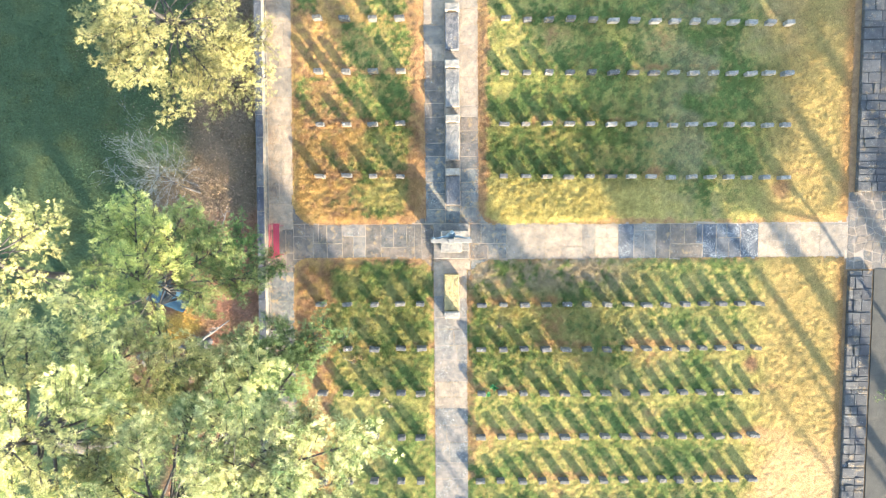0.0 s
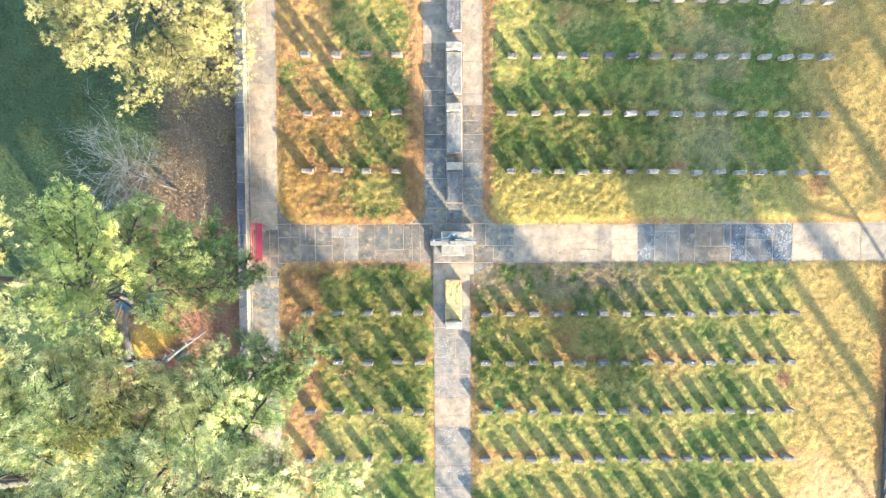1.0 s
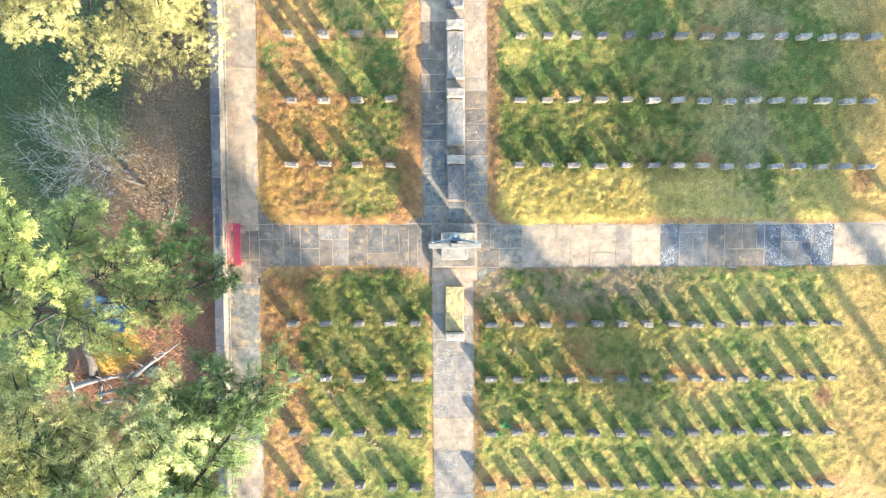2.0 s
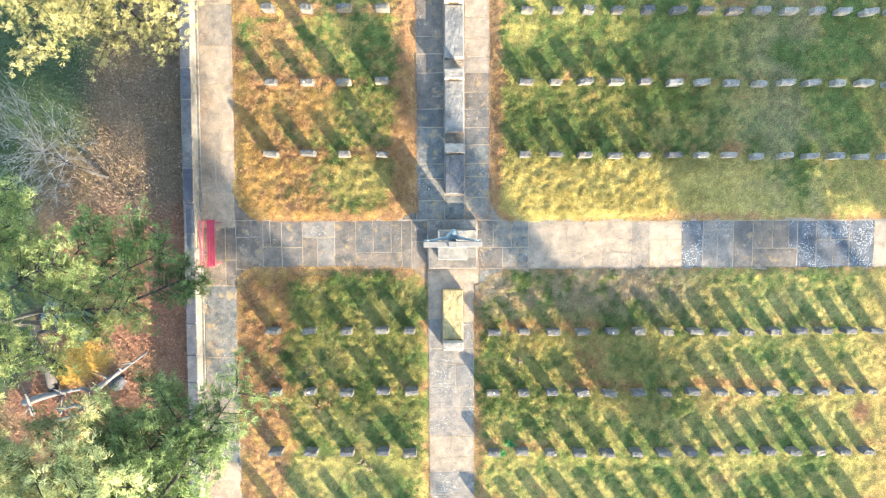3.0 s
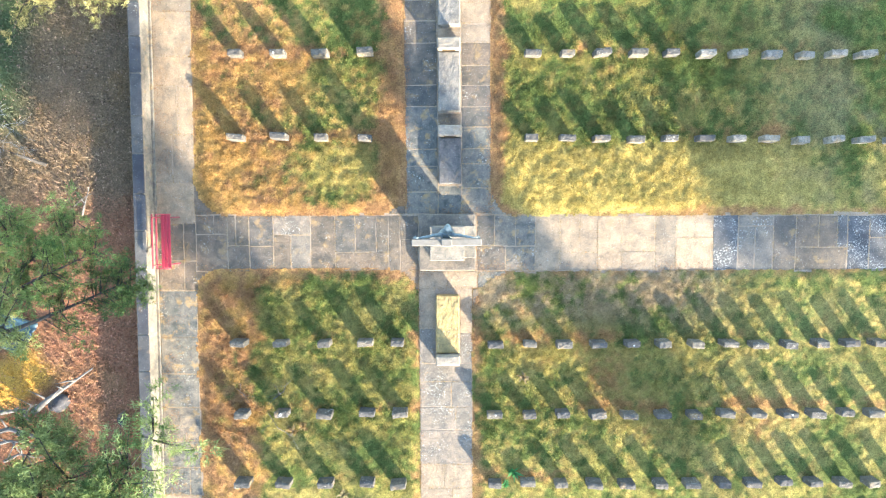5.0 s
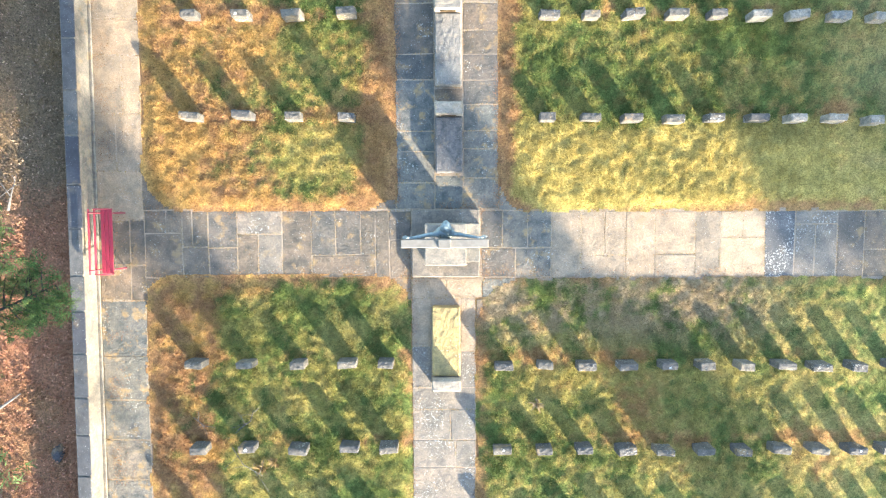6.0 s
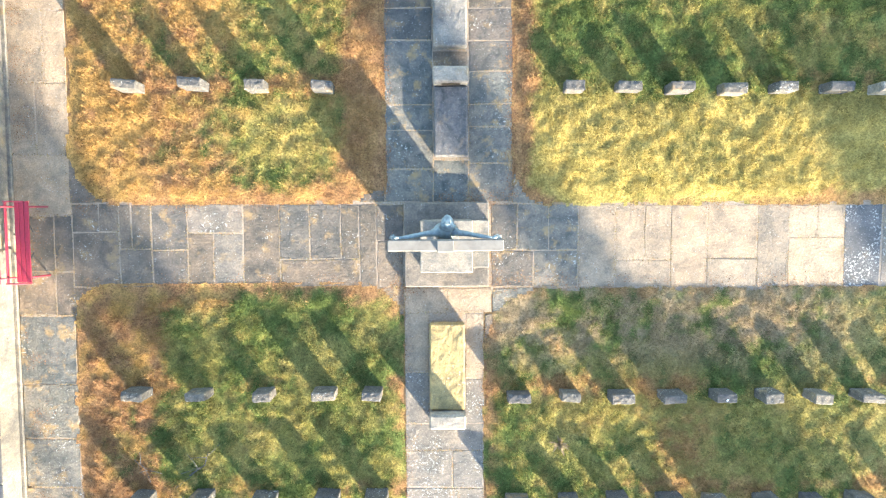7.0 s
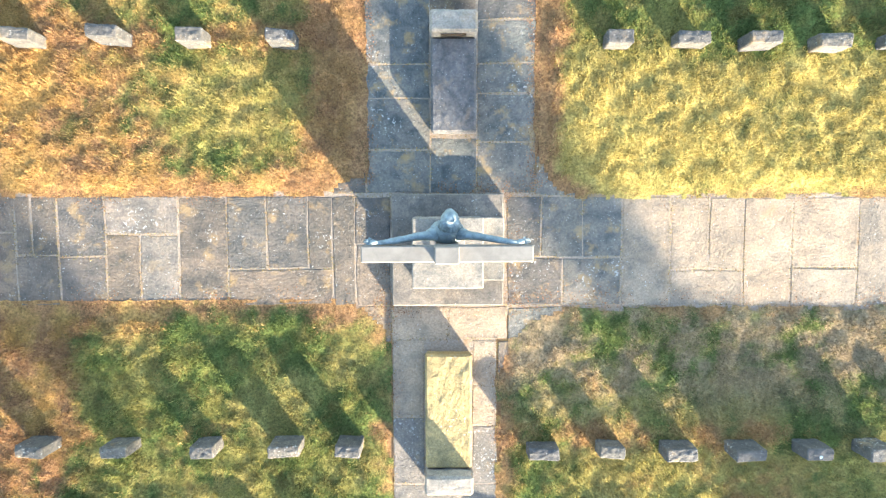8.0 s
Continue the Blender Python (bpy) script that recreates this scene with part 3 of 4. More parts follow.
# ---- crucifix ----
plinth = empty("stone_plinth", 0.0, 0.01, 0, "stepped pale stone plinth where the paths cross", "plinth")
part("step", rough_box(1.68, 1.68, 0.17, 4, 3, 0.008, 0.02), PLINTH_DARK, plinth, "dark lower step")
b = rough_box(0.38, 0.94, 0.10, 6, 3, 0.006, 0.012)
bmesh.ops.translate(b, verts=b.verts, vec=(0.645, 0.02, 0.165))
part("ledge", b, PLINTH, plinth, "chipped side slab")
b = rough_box(0.98, 0.98, 0.755, 9, 4, 0.006, 0.015)
bmesh.ops.translate(b, verts=b.verts, vec=(0.0, 0.015, 0.165))
part("block", b, PLINTH, plinth)
cross = empty("stone_cross", -0.01, 0.19, 0.90, "tall pale stone cross on a stepped plinth", "cross")
b = bmesh.new()
box(b, -0.125, 0.125, -0.09, 0.09, 0, 2.34, 0.012)
part("post", b, CROSS_STONE, cross)
b = bmesh.new()
box(b, -0.87, 0.87, -0.085, 0.085, 1.99, 2.175, 0.012)
part("beam", b, CROSS_STONE, cross)
b = bmesh.new()
box(b, -0.24, 0.24, -0.17, 0.19, 0, 0.10, 0.012)
part("foot", b, CROSS_STONE, cross)


def hung_figure():
    """A plain figure with spread arms, bowed head and closed legs, as one mesh."""
    b = bmesh.new()

    def ball(c, r, s=(1, 1, 1), tilt=0):
        bmesh.ops.create_uvsphere(b, u_segments=24, v_segments=16, radius=r, matrix=Matrix.Translation(c) @ Matrix.Rotation(tilt, 4, "X") @ Matrix.Diagonal((*s, 1)))

    def limb(points, radii):
        vs, fs = tube_arrays(points, radii, 10)
        made = [b.verts.new(v) for v in vs]
        for q in fs:
            b.faces.new([made[i] for i in q])
    # bowed head with hair falling on the neck
    ball((0.03, 0.365, 2.46), 0.080, (0.92, 1.15, 1.2), 0.7)
    ball((0.03, 0.34, 2.49), 0.096, (1.0, 1.1, 0.95))
    for k in range(9):
        w = (k - 4) * 0.36
        limb([(0.03 + 0.03 * math.sin(w), 0.345 - 0.01 * math.cos(w), 2.565), (0.03 + 0.075 * math.sin(w), 0.33 - 0.05 * math.cos(w), 2.535), (0.03 + 0.092 * math.sin(w), 0.30 - 0.07 * math.cos(w), 2.46), (0.02 + 0.12 * math.sin(w), 0.26 - 0.07 * math.cos(w), 2.38)], [0.022, 0.028, 0.026, 0.012])
    limb([(0.025, 0.32, 2.43), (0.01, 0.22, 2.34)], [0.055, 0.07])
    # breast, ribs and belly
    ball((0, 0.21, 2.28), 0.16, (1.2, 0.85, 1.1), -0.2)
    limb([(0, 0.19, 2.40), (0, 0.205, 2.28), (0, 0.20, 2.12), (0, 0.175, 1.95), (0, 0.17, 1.82), (0, 0.18, 1.70)], [0.10, 0.125, 0.13, 0.11, 0.125, 0.12])
    for s in (-1, 1):
        ball((s * 0.155, 0.195, 2.375), 0.062, (1.25, 0.95, 1.0))
        limb([(s * 0.10, 0.17, 2.37), (s * 0.19, 0.175, 2.395), (s * 0.27, 0.172, 2.43), (s * 0.34, 0.165, 2.465), (s * 0.42, 0.152, 2.51), (s * 0.50, 0.14, 2.55), (s * 0.60, 0.124, 2.585), (s * 0.71, 0.115, 2.61)], [0.05, 0.052, 0.046, 0.042, 0.035, 0.036, 0.030, 0.019])
        limb([(s * 0.70, 0.115, 2.61), (s * 0.745, 0.122, 2.612), (s * 0.775, 0.125, 2.61)], [0.019, 0.03, 0.024])
        for k, (dy, ln) in enumerate(((-0.024, 0.055), (-0.008, 0.075), (0.008, 0.078), (0.022, 0.068), (0.04, 0.03))):
            limb([(s * 0.765, 0.125 + dy * 0.7, 2.612), (s * (0.765 + ln * 0.6), 0.125 + dy, 2.615), (s * (0.765 + ln), 0.125 + dy * 0.9, 2.60)], [0.009, 0.008, 0.005])
        limb([(s * 0.07, 0.18, 1.78), (s * 0.075, 0.24, 1.40), (s * 0.06, 0.20, 1.20), (s * 0.045, 0.15, 0.85), (s * 0.03, 0.22, 0.74)], [0.085, 0.07, 0.055, 0.04, 0.033])
    # cloth round the hips, in folds
    limb([(0, 0.18, 1.92), (0, 0.19, 1.78), (0.03, 0.20, 1.60)], [0.135, 0.155, 0.14])
    for k in range(8):
        w = k * math.pi / 4
        limb([(0.13 * math.cos(w), 0.185 + 0.13 * math.sin(w), 1.91), (0.15 * math.cos(w + 0.2), 0.19 + 0.15 * math.sin(w + 0.2), 1.77), (0.02 + 0.14 * math.cos(w + 0.4), 0.2 + 0.14 * math.sin(w + 0.4), 1.58)], [0.018, 0.026, 0.016])
    return b


figure = part("statue", hung_figure(), PATINA, None, "", True)
figure.matrix_basis = pose(-0.01, 0.19, 0.44)
tagged(figure, "pale blue-green patinated figure hanging on the stone cross", "statue")

# ---- tombs along the middle path ----


def tomb(y0, y1, x0, x1, head_y0, head_y1, slab_mat, seed, label, head_label, plate):
    t = empty("tomb", (x0 + x1) / 2, y0, 0, label, "tomb", "tombs along the middle path")
    w = x1 - x0
    b = rough_box(w, y1 - y0, 0.26, seed, 20, 0.006, 0.03, 0.007)
    bmesh.ops.translate(b, verts=b.verts, vec=(0, (y1 - y0) / 2, 0))
    part("slab", b, slab_mat, t)
    h = rough_box(w + 0.02, head_y1 - head_y0, 0.50, seed + 31, 3, 0.01, 0.035)
    bmesh.ops.translate(h, verts=h.verts, vec=(0, (head_y0 + head_y1) / 2 - y0, 0))
    head = part("headstone", h, PLINTH, t, head_label)
    if plate:
        b = bmesh.new()
        box(b, -0.18, 0.18, -0.014, 0.006, 0.32, 0.41, 0.004)
        bmesh.ops.translate(b, verts=b.verts, vec=(0, head_y0 - y0 - 0.012, 0))
        part("plate", b, PLATE, head, "dark plate without legible writing")
    return t


tomb(-3.32, -1.56, -0.35, 0.35, -3.64, -3.34, TOMB_LICHEN, 1, "low tomb slab crusted with yellow lichen", "pale squared headstone", False)
tomb(1.74, 3.10, -0.23, 0.43, 3.11, 3.42, TOMB, 2, "low rough grey tomb slab", "small headstone with dark plate", True)
tomb(3.84, 5.55, -0.23, 0.42, 5.56, 5.90, TOMB_PALE, 3, "low rough pale grey tomb slab", "small pale headstone", True)
tomb(6.30, 8.05, -0.22, 0.43, 8.06, 8.40, TOMB_PALE, 5, "low cracked grey tomb slab", "small pale headstone", True)
tomb(8.90, 10.60, -0.21, 0.44, 10.61, 10.95, TOMB, 6, "low rough grey tomb slab", "small pale headstone", True)

# ---- gravestones in rows ----
stone_meshes = []
for i in range(14):
    r = random.Random(100 + i)
    b = rough_box(r.uniform(0.36, 0.47), r.uniform(0.16, 0.21), r.uniform(0.40, 0.485), i, 6, 0.010, 0.016, 0.009)
    # one upper edge slopes off
    sl = r.uniform(-0.12, 0.12)
    for v in b.verts:
        if v.co.z > 0.3:
            v.co.z += v.co.x * sl - abs(v.co.y) * 0.10
    me = bpy.data.meshes.new("gravestone")
    b.to_mesh(me)
    b.free()
    me.materials.append(GRAVE)
    stone_meshes.append(me)
sunlit_meshes = [me.copy() for me in stone_meshes]
for me in sunlit_meshes:
    me.materials[0] = GRAVE_SUNLIT
LABELS = ["rough grey stone grave marker standing in the grass", "rough stone grave marker, brightened as if sunlit, standing in the grass"]
rnd = random.Random(7)
GRAVES = []
# first x, last x, count, y at the first, y at the last, for each row
ROWS_OF_GRAVES = [
    (-6.14, -2.39, 4, 3.16, 3.13), (-6.12, -2.34, 4, 5.58, 5.55), (-6.10, -2.30, 4, 8.00, 7.97), (-6.11, -2.29, 4, 10.40, 10.36),
    (2.52, 15.56, 15, 3.08, 2.87), (2.50, 15.55, 15, 5.52, 5.30), (2.55, 15.61, 15, 7.88, 7.66), (2.58, 15.61, 15, 10.30, 9.94),
    (1.45, 14.54, 15, -3.03, -3.06), (1.43, 14.52, 15, -5.19, -5.18), (1.38, 14.51, 15, -7.33, -7.34), (1.34, 14.51, 15, -9.50, -9.47), (1.31, 14.46, 15, -11.69, -11.62), (1.28, 14.44, 15, -13.88, -13.80),
    (-6.22, -2.46, 4, -2.93, -2.95), (-6.25, -2.48, 4, -5.09, -5.11), (-6.27, -2.50, 4, -7.25, -7.30), (-6.30, -2.50, 4, -9.42, -9.46), (-6.37, -2.53, 4, -11.63, -11.64), (-6.40, -2.55, 4, -13.8, -13.82),
    (-1.49, -1.49, 1, -2.96, -2.96), (-1.49, -1.49, 1, -5.11, -5.11), (-1.52, -1.52, 1, -7.32, -7.32), (-1.54, -1.54, 1, -9.49, -9.49), (-1.57, -1.57, 1, -11.65, -11.65), (-1.58, -1.58, 1, -13.85, -13.85),
]
for xa, xb, count, ya, yb in ROWS_OF_GRAVES:
    for k in range(count):
        u = k / max(1, count - 1)
        # the stones of the long rows stand a little wider at the western end
        u = u + (0.028 * math.sin(math.pi * u) if count == 15 else 0)
        x, y = xa + (xb - xa) * u + rnd.uniform(-0.03, 0.03), ya + (yb - ya) * u - 0.02 + rnd.uniform(-0.025, 0.025)
        # north-eastern stones take the copy brightened as if by sun
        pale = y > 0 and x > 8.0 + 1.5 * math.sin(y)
        g = new("gravestone", (sunlit_meshes if pale else stone_meshes)[rnd.randrange(14)])
        # lower stones stand next to the middle path, taller ones west of it
        low = 0.84 if count == 15 and k < 2 else 1.1 if x < 0 else 1.02
        g.matrix_basis = pose(x, y, -0.02, rnd.uniform(-2.5, 2.5), rnd.uniform(-2.5, 2.5), rnd.uniform(-5, 5)) @ Matrix.Diagonal((1, 1, low, 1))
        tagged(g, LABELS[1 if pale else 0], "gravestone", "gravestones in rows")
        GRAVES.append(g)

# ---- red bench by the west wall ----
bench = empty("bench", -8.2, 0.13, 0, "faded red slatted metal garden bench by the wall", "bench", rz=SKEW)
L = 0.79
for k in range(3):
    b = bmesh.new()
    box(b, -0.19 + k * 0.095, -0.105 + k * 0.095, -L, L, 0.42, 0.447, 0.010, 2)
    part("seat_slat", b, RED_PAINT, bench)
for z, x in ((0.60, -0.25), (0.78, -0.285)):
    b = bmesh.new()
    box(b, x - 0.012, x + 0.012, -L, L, z - 0.03, z + 0.03, 0.006)
    part("back_slat", b, RED_PAINT, bench)
for s in (-1, 1):
    fr = Tubes()
    yy = s * (L - 0.10)
    fr.add([(0.17, yy, 0.0), (0.10, yy, 0.25), (0.08, yy, 0.42)], [0.018] * 3)
    fr.add([(-0.22, yy, 0.0), (-0.17, yy, 0.25), (-0.20, yy, 0.45), (-0.275, yy, 0.83)], [0.018] * 4)
    fr.add([(-0.20, yy, 0.408), (0.09, yy, 0.408)], [0.016] * 2)
    place("leg", fr.mesh("leg", RED_PAINT), bench)
    ar = Tubes()
    ar.add([(-0.25, s * L, 0.66), (-0.10, s * L, 0.66), (0.10, s * L, 0.63), (0.15, s * L, 0.56), (0.08, s * L, 0.42)], [0.016] * 5)
    place("armrest", ar.mesh("armrest", RED_PAINT), bench)
br = Tubes()
br.add([(-0.19, -L + 0.1, 0.30), (0.13, -0.2, 0.40)], [0.012] * 2)
br.add([(-0.19, L - 0.1, 0.30), (0.13, 0.2, 0.40)], [0.012] * 2)
place("brace", br.mesh("brace", IRON), bench, None, "dark iron brace rods")

# ---- trees ----


def clumps(centres, out, share, rng, per, size, width, col, vary):
    """Tufts of needles: narrow triangles that spread outwards from each centre; share mixes the two colours."""
    n = len(centres)
    c = np.repeat(centres, per, 0) + rng.normal(0, size * 0.3, (n * per, 3))
    d = rng.normal(0, 0.6, (n * per, 3)) + np.repeat(out, per, 0) * 1.1
    d[:, 2] += 0.15
    d /= np.linalg.norm(d, axis=1)[:, None] + 1e-6
    s = rng.uniform(size * 0.55, size * 1.15, n * per)[:, None]
    side = np.cross(d, rng.normal(0, 1, (n * per, 3)))
    side /= np.linalg.norm(side, axis=1)[:, None] + 1e-6
    v = np.stack([c - side * width, c + side * width, c + d * s], 1).reshape(-1, 3)
    f = np.arange(len(v)).reshape(-1, 3)
    k = np.repeat(np.clip(share + rng.uniform(-0.2, 0.2, n), 0, 1), per)[:, None]
    t = np.asarray(col)[None, :] * (1 - k) + np.asarray(vary)[None, :] * k
    return v, f, np.repeat(t, 3, 0)


def along(path, u):
    """The point at share u of a polyline, by pieces of equal share."""
    k = u * (len(path) - 1)
    i = min(int(k), len(path) - 2)
    return path[i].lerp(path[i + 1], k - i)


def pine(name, trunk, boughs, seed, col, vary, label, thick=0.24, tuft=0.10, per=20, dense=1.0, twigs=7, wide=0.006, shaded_below=0.0, shaded_tone=(0.5, 0.66, 0.55), young=2.0):
    """A tree: a leaning tapered trunk, limbs with side twigs, and needle tufts on their outer parts.
    boughs: (share of the trunk's height, end point, droop) of each limb."""
    rng, r = np.random.default_rng(seed), random.Random(seed)
    path = [Vector(p) for p in trunk]
    base = path[0].copy()
    tree = empty(name, *base, label, "tree")
    path = [p - base for p in path]
    tk = Tubes()
    pts = [along(path, k / 14) + Vector((r.uniform(-1, 1), r.uniform(-1, 1), 0)) * 0.06 * (k > 0) for k in range(15)]
    tk.add(pts, [thick * (1 - 0.86 * k / 14) + (0.08 if k == 0 else 0) for k in range(15)], 10)
    place("trunk", tk.mesh("trunk", BARK), tree)
    cs, outs, ks, tone = [], [], [], []

    def lobe(centre, radius, count, k):
        """One rounded spray of tufts, open below."""
        for _ in range(count):
            o = Vector((r.gauss(0, 1), r.gauss(0, 1), r.gauss(0.25, 0.9))).normalized()
            cs.append(centre + Vector((o.x, o.y, o.z * 0.75)) * radius * r.uniform(0.55, 1.08))
            outs.append(o)
            ks.append(k)
    for share, end, droop in boughs:
        lb = Tubes()
        # shade on low limbs and sun on leaders painted in; each limb's tone varies
        shade = np.array(shaded_tone if share < shaded_below else (2.4, 2.1, 1.9) if share > young else (1, 1, 1)) * r.uniform(0.62, 1.25)
        a = along(path, share)
        e = Vector(end) - base
        way = e - a
        ln = way.length
        bend = Vector((r.uniform(-1, 1), r.uniform(-1, 1), 0)) * ln * 0.07
        limb = [a, a + way * 0.35 + bend + Vector((0, 0, droop * ln * 0.6)), a + way * 0.7 + bend * 0.6 + Vector((0, 0, droop * ln * 0.5)), e]
        lb.add(limb, [0.010 * ln + 0.015, 0.008 * ln + 0.01, 0.005 * ln + 0.006, 0.005], 5)
        flatway = Vector((way.x, way.y, 0)).normalized()
        across = Vector((-flatway.y, flatway.x, 0))
        for k in range(max(4, int(twigs * ln / 1.5))):
            u = r.uniform(0.28, 1.0) ** 0.7
            p = along(limb, min(u, 0.999))
            s = r.choice((-1, 1))
            tl = min(ln * 0.3, 1.05) * r.uniform(0.45, 1.0) * (1.25 - u * 0.55)
            q = p + (flatway * r.uniform(0.3, 0.9) + across * s * r.uniform(0.4, 1.0) + Vector((0, 0, r.uniform(-0.12, 0.35)))) * tl
            lb.add([p, p.lerp(q, 0.55) + Vector((0, 0, tl * 0.06)), q], [0.014, 0.009, 0.004], 4)
            many = max(3, int(tl * 14 * dense))
            for w in (0.5, 0.78, 1.0):
                lobe(p.lerp(q, w) + Vector((r.gauss(0, 1), r.gauss(0, 1), r.gauss(0, 0.8))) * 0.05, (0.10 + 0.13 * tl) * r.uniform(0.75, 1.2), max(2, many // 3), r.random())
        for w in (0.55, 0.7, 0.85, 1.0):
            lobe(along(limb, w), 0.15 + 0.04 * min(ln, 3), int(ln * 1.5 * dense), r.random())
        place("limb", lb.mesh("limb", BARK), tree)
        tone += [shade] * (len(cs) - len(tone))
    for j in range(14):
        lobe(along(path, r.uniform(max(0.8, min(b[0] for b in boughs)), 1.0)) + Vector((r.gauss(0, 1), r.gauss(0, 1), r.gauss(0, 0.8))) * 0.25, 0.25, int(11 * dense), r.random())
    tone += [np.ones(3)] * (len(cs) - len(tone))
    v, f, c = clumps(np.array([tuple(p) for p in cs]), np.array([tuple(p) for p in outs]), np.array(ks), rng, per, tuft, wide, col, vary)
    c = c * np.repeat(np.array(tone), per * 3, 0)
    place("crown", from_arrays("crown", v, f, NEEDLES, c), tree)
    return tree


def whorls(trunk, low, spread, count, seed, shape=0.8, rise=0.05):
    """Limbs all round a trunk from share low up, shorter towards the top."""
    r = random.Random(seed)
    path = [Vector(p) for p in trunk]
    out = []
    for k in range(count):
        u = low + (1 - low) * (k + r.uniform(0, 0.9)) / count
        w = (u - low) / (1 - low)
        ln = spread * ((1 - w) ** shape * 0.9 + 0.12) * r.uniform(0.7, 1.12)
        a = k * 2.4 + r.uniform(-0.5, 0.5)
        p = along(path, u)
        out.append((u, (p.x + math.cos(a) * ln, p.y + math.sin(a) * ln, p.z + ln * r.uniform(rise - 0.1, rise + 0.25)), r.uniform(0.0, 0.12)))
    return out


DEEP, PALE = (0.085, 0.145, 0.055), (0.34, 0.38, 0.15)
# the brightness of sunlit boughs is put into this needle colour
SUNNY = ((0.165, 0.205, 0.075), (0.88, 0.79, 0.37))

# leaning pine whose low bough reaches over the wall and the bench
trunk = [(-14.2, -5.05, 0), (-13.0, -2.7, 2.6), (-10.9, -1.6, 5.4), (-9.6, -0.9, 9.0), (-9.0, -0.1, 12.2)]
own = [(0.34, (-7.1, -0.45, 4.1), 0.05), (0.36, (-7.9, 0.15, 4.4), 0.08), (0.32, (-8.4, 0.8, 4.3), 0.05), (0.36, (-9.6, 0.9, 4.5), 0.05),
       (0.72, (-7.1, 0.4, 10.2), 0.06), (0.66, (-6.4, -0.6, 9.3), 0.08), (0.9, (-8.0, 1.2, 12.2), 0.1), (0.7, (-8.3, 1.7, 9.8), 0.05), (0.78, (-10.6, 1.2, 10.4), 0.05), (0.8, (-7.4, -0.9, 11.0), 0.05), (0.75, (-11.2, -0.6, 10.5), 0.05), (0.95, (-8.6, 0.5, 12.9), 0.1), (0.85, (-9.6, 0.9, 12.0), 0.1),
       (0.92, (-8.6, 2.0, 12.2), 0.1), (0.9, (-8.0, 0.7, 12.0), 0.1), (0.88, (-9.0, 1.4, 11.9), 0.1), (0.93, (-8.9, 0.6, 12.6), 0.1), (0.87, (-7.8, 0.3, 11.4), 0.08), (0.9, (-9.6, 1.7, 12.0), 0.1)]
own += whorls(trunk, 0.62, 2.5, 16, 4)
pine("pine_tree", trunk, own, 21, DEEP, PALE, "leaning green pine reaching over the wall", 0.14, dense=2.0, twigs=10, shaded_below=0.5, shaded_tone=(0.55, 0.72, 0.62), young=0.84)

# tall pine with broad boughs over the southern graves
trunk = [(-10.2, -8.8, 0), (-9.6, -8.2, 5), (-8.4, -6.9, 10), (-7.2, -5.8, 14), (-6.8, -5.3, 16)]
own = [(0.60, (-4.15, -2.1, 9.6), 0.08), (0.58, (-4.9, -2.3, 9.9), 0.08), (0.60, (-5.7, -2.0, 9.7), 0.06), (0.58, (-4.9, -3.3, 9.4), 0.05), (0.60, (-6.3, -2.7, 9.6), 0.04), (0.57, (-6.8, -3.6, 9.2), 0.04), (0.72, (-6.1, -1.9, 11.4), 0.06), (0.72, (-6.9, -2.3, 11.8), 0.05), (0.7, (-7.6, -2.9, 11.6), 0.05), (0.74, (-5.4, -2.6, 11.9), 0.06),
       (0.85, (-2.3, -4.2, 13.7), 0.06), (0.86, (-3.4, -3.6, 14.0), 0.08), (0.85, (-4.6, -3.3, 14.2), 0.06), (0.84, (-3.0, -5.4, 13.5), 0.04), (0.9, (-6.2, -3.0, 14.3), 0.06), (0.85, (-4.2, -5.2, 14.4), 0.06), (0.88, (-5.4, -4.2, 15.0), 0.05), (0.88, (-7.6, -3.6, 14.2), 0.04), (0.83, (-4.6, -6.4, 13.6), 0.05), (0.9, (-8.4, -4.6, 14.5), 0.05), (0.8, (-9.2, -6.0, 13.0), 0.05)]
own += whorls(trunk, 0.72, 3.4, 20, 5)
pine("pine_tree", trunk, own, 22, (0.12, 0.18, 0.075), (0.56, 0.55, 0.28), "tall broad green pine overhanging the graves", 0.3, dense=2.4, twigs=12, shaded_below=0.71)

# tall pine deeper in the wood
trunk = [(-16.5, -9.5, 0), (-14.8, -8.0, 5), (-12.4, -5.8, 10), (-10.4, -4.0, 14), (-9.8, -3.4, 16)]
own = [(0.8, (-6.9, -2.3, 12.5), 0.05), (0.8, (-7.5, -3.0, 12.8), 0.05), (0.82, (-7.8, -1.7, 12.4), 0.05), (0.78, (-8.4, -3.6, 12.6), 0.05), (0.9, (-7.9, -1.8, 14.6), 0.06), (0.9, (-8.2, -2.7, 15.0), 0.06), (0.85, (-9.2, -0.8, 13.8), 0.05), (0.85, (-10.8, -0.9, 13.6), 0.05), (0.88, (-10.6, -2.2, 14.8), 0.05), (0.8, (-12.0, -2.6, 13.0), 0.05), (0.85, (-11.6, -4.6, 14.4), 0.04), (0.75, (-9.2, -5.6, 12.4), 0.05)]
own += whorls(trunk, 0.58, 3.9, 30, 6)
pine("pine_tree", trunk, own, 23, SUNNY[0], SUNNY[1], "tall green pine in the wood behind the wall", 0.3, dense=2.0, twigs=12, shaded_below=0.72, shaded_tone=(0.55, 0.70, 0.6))

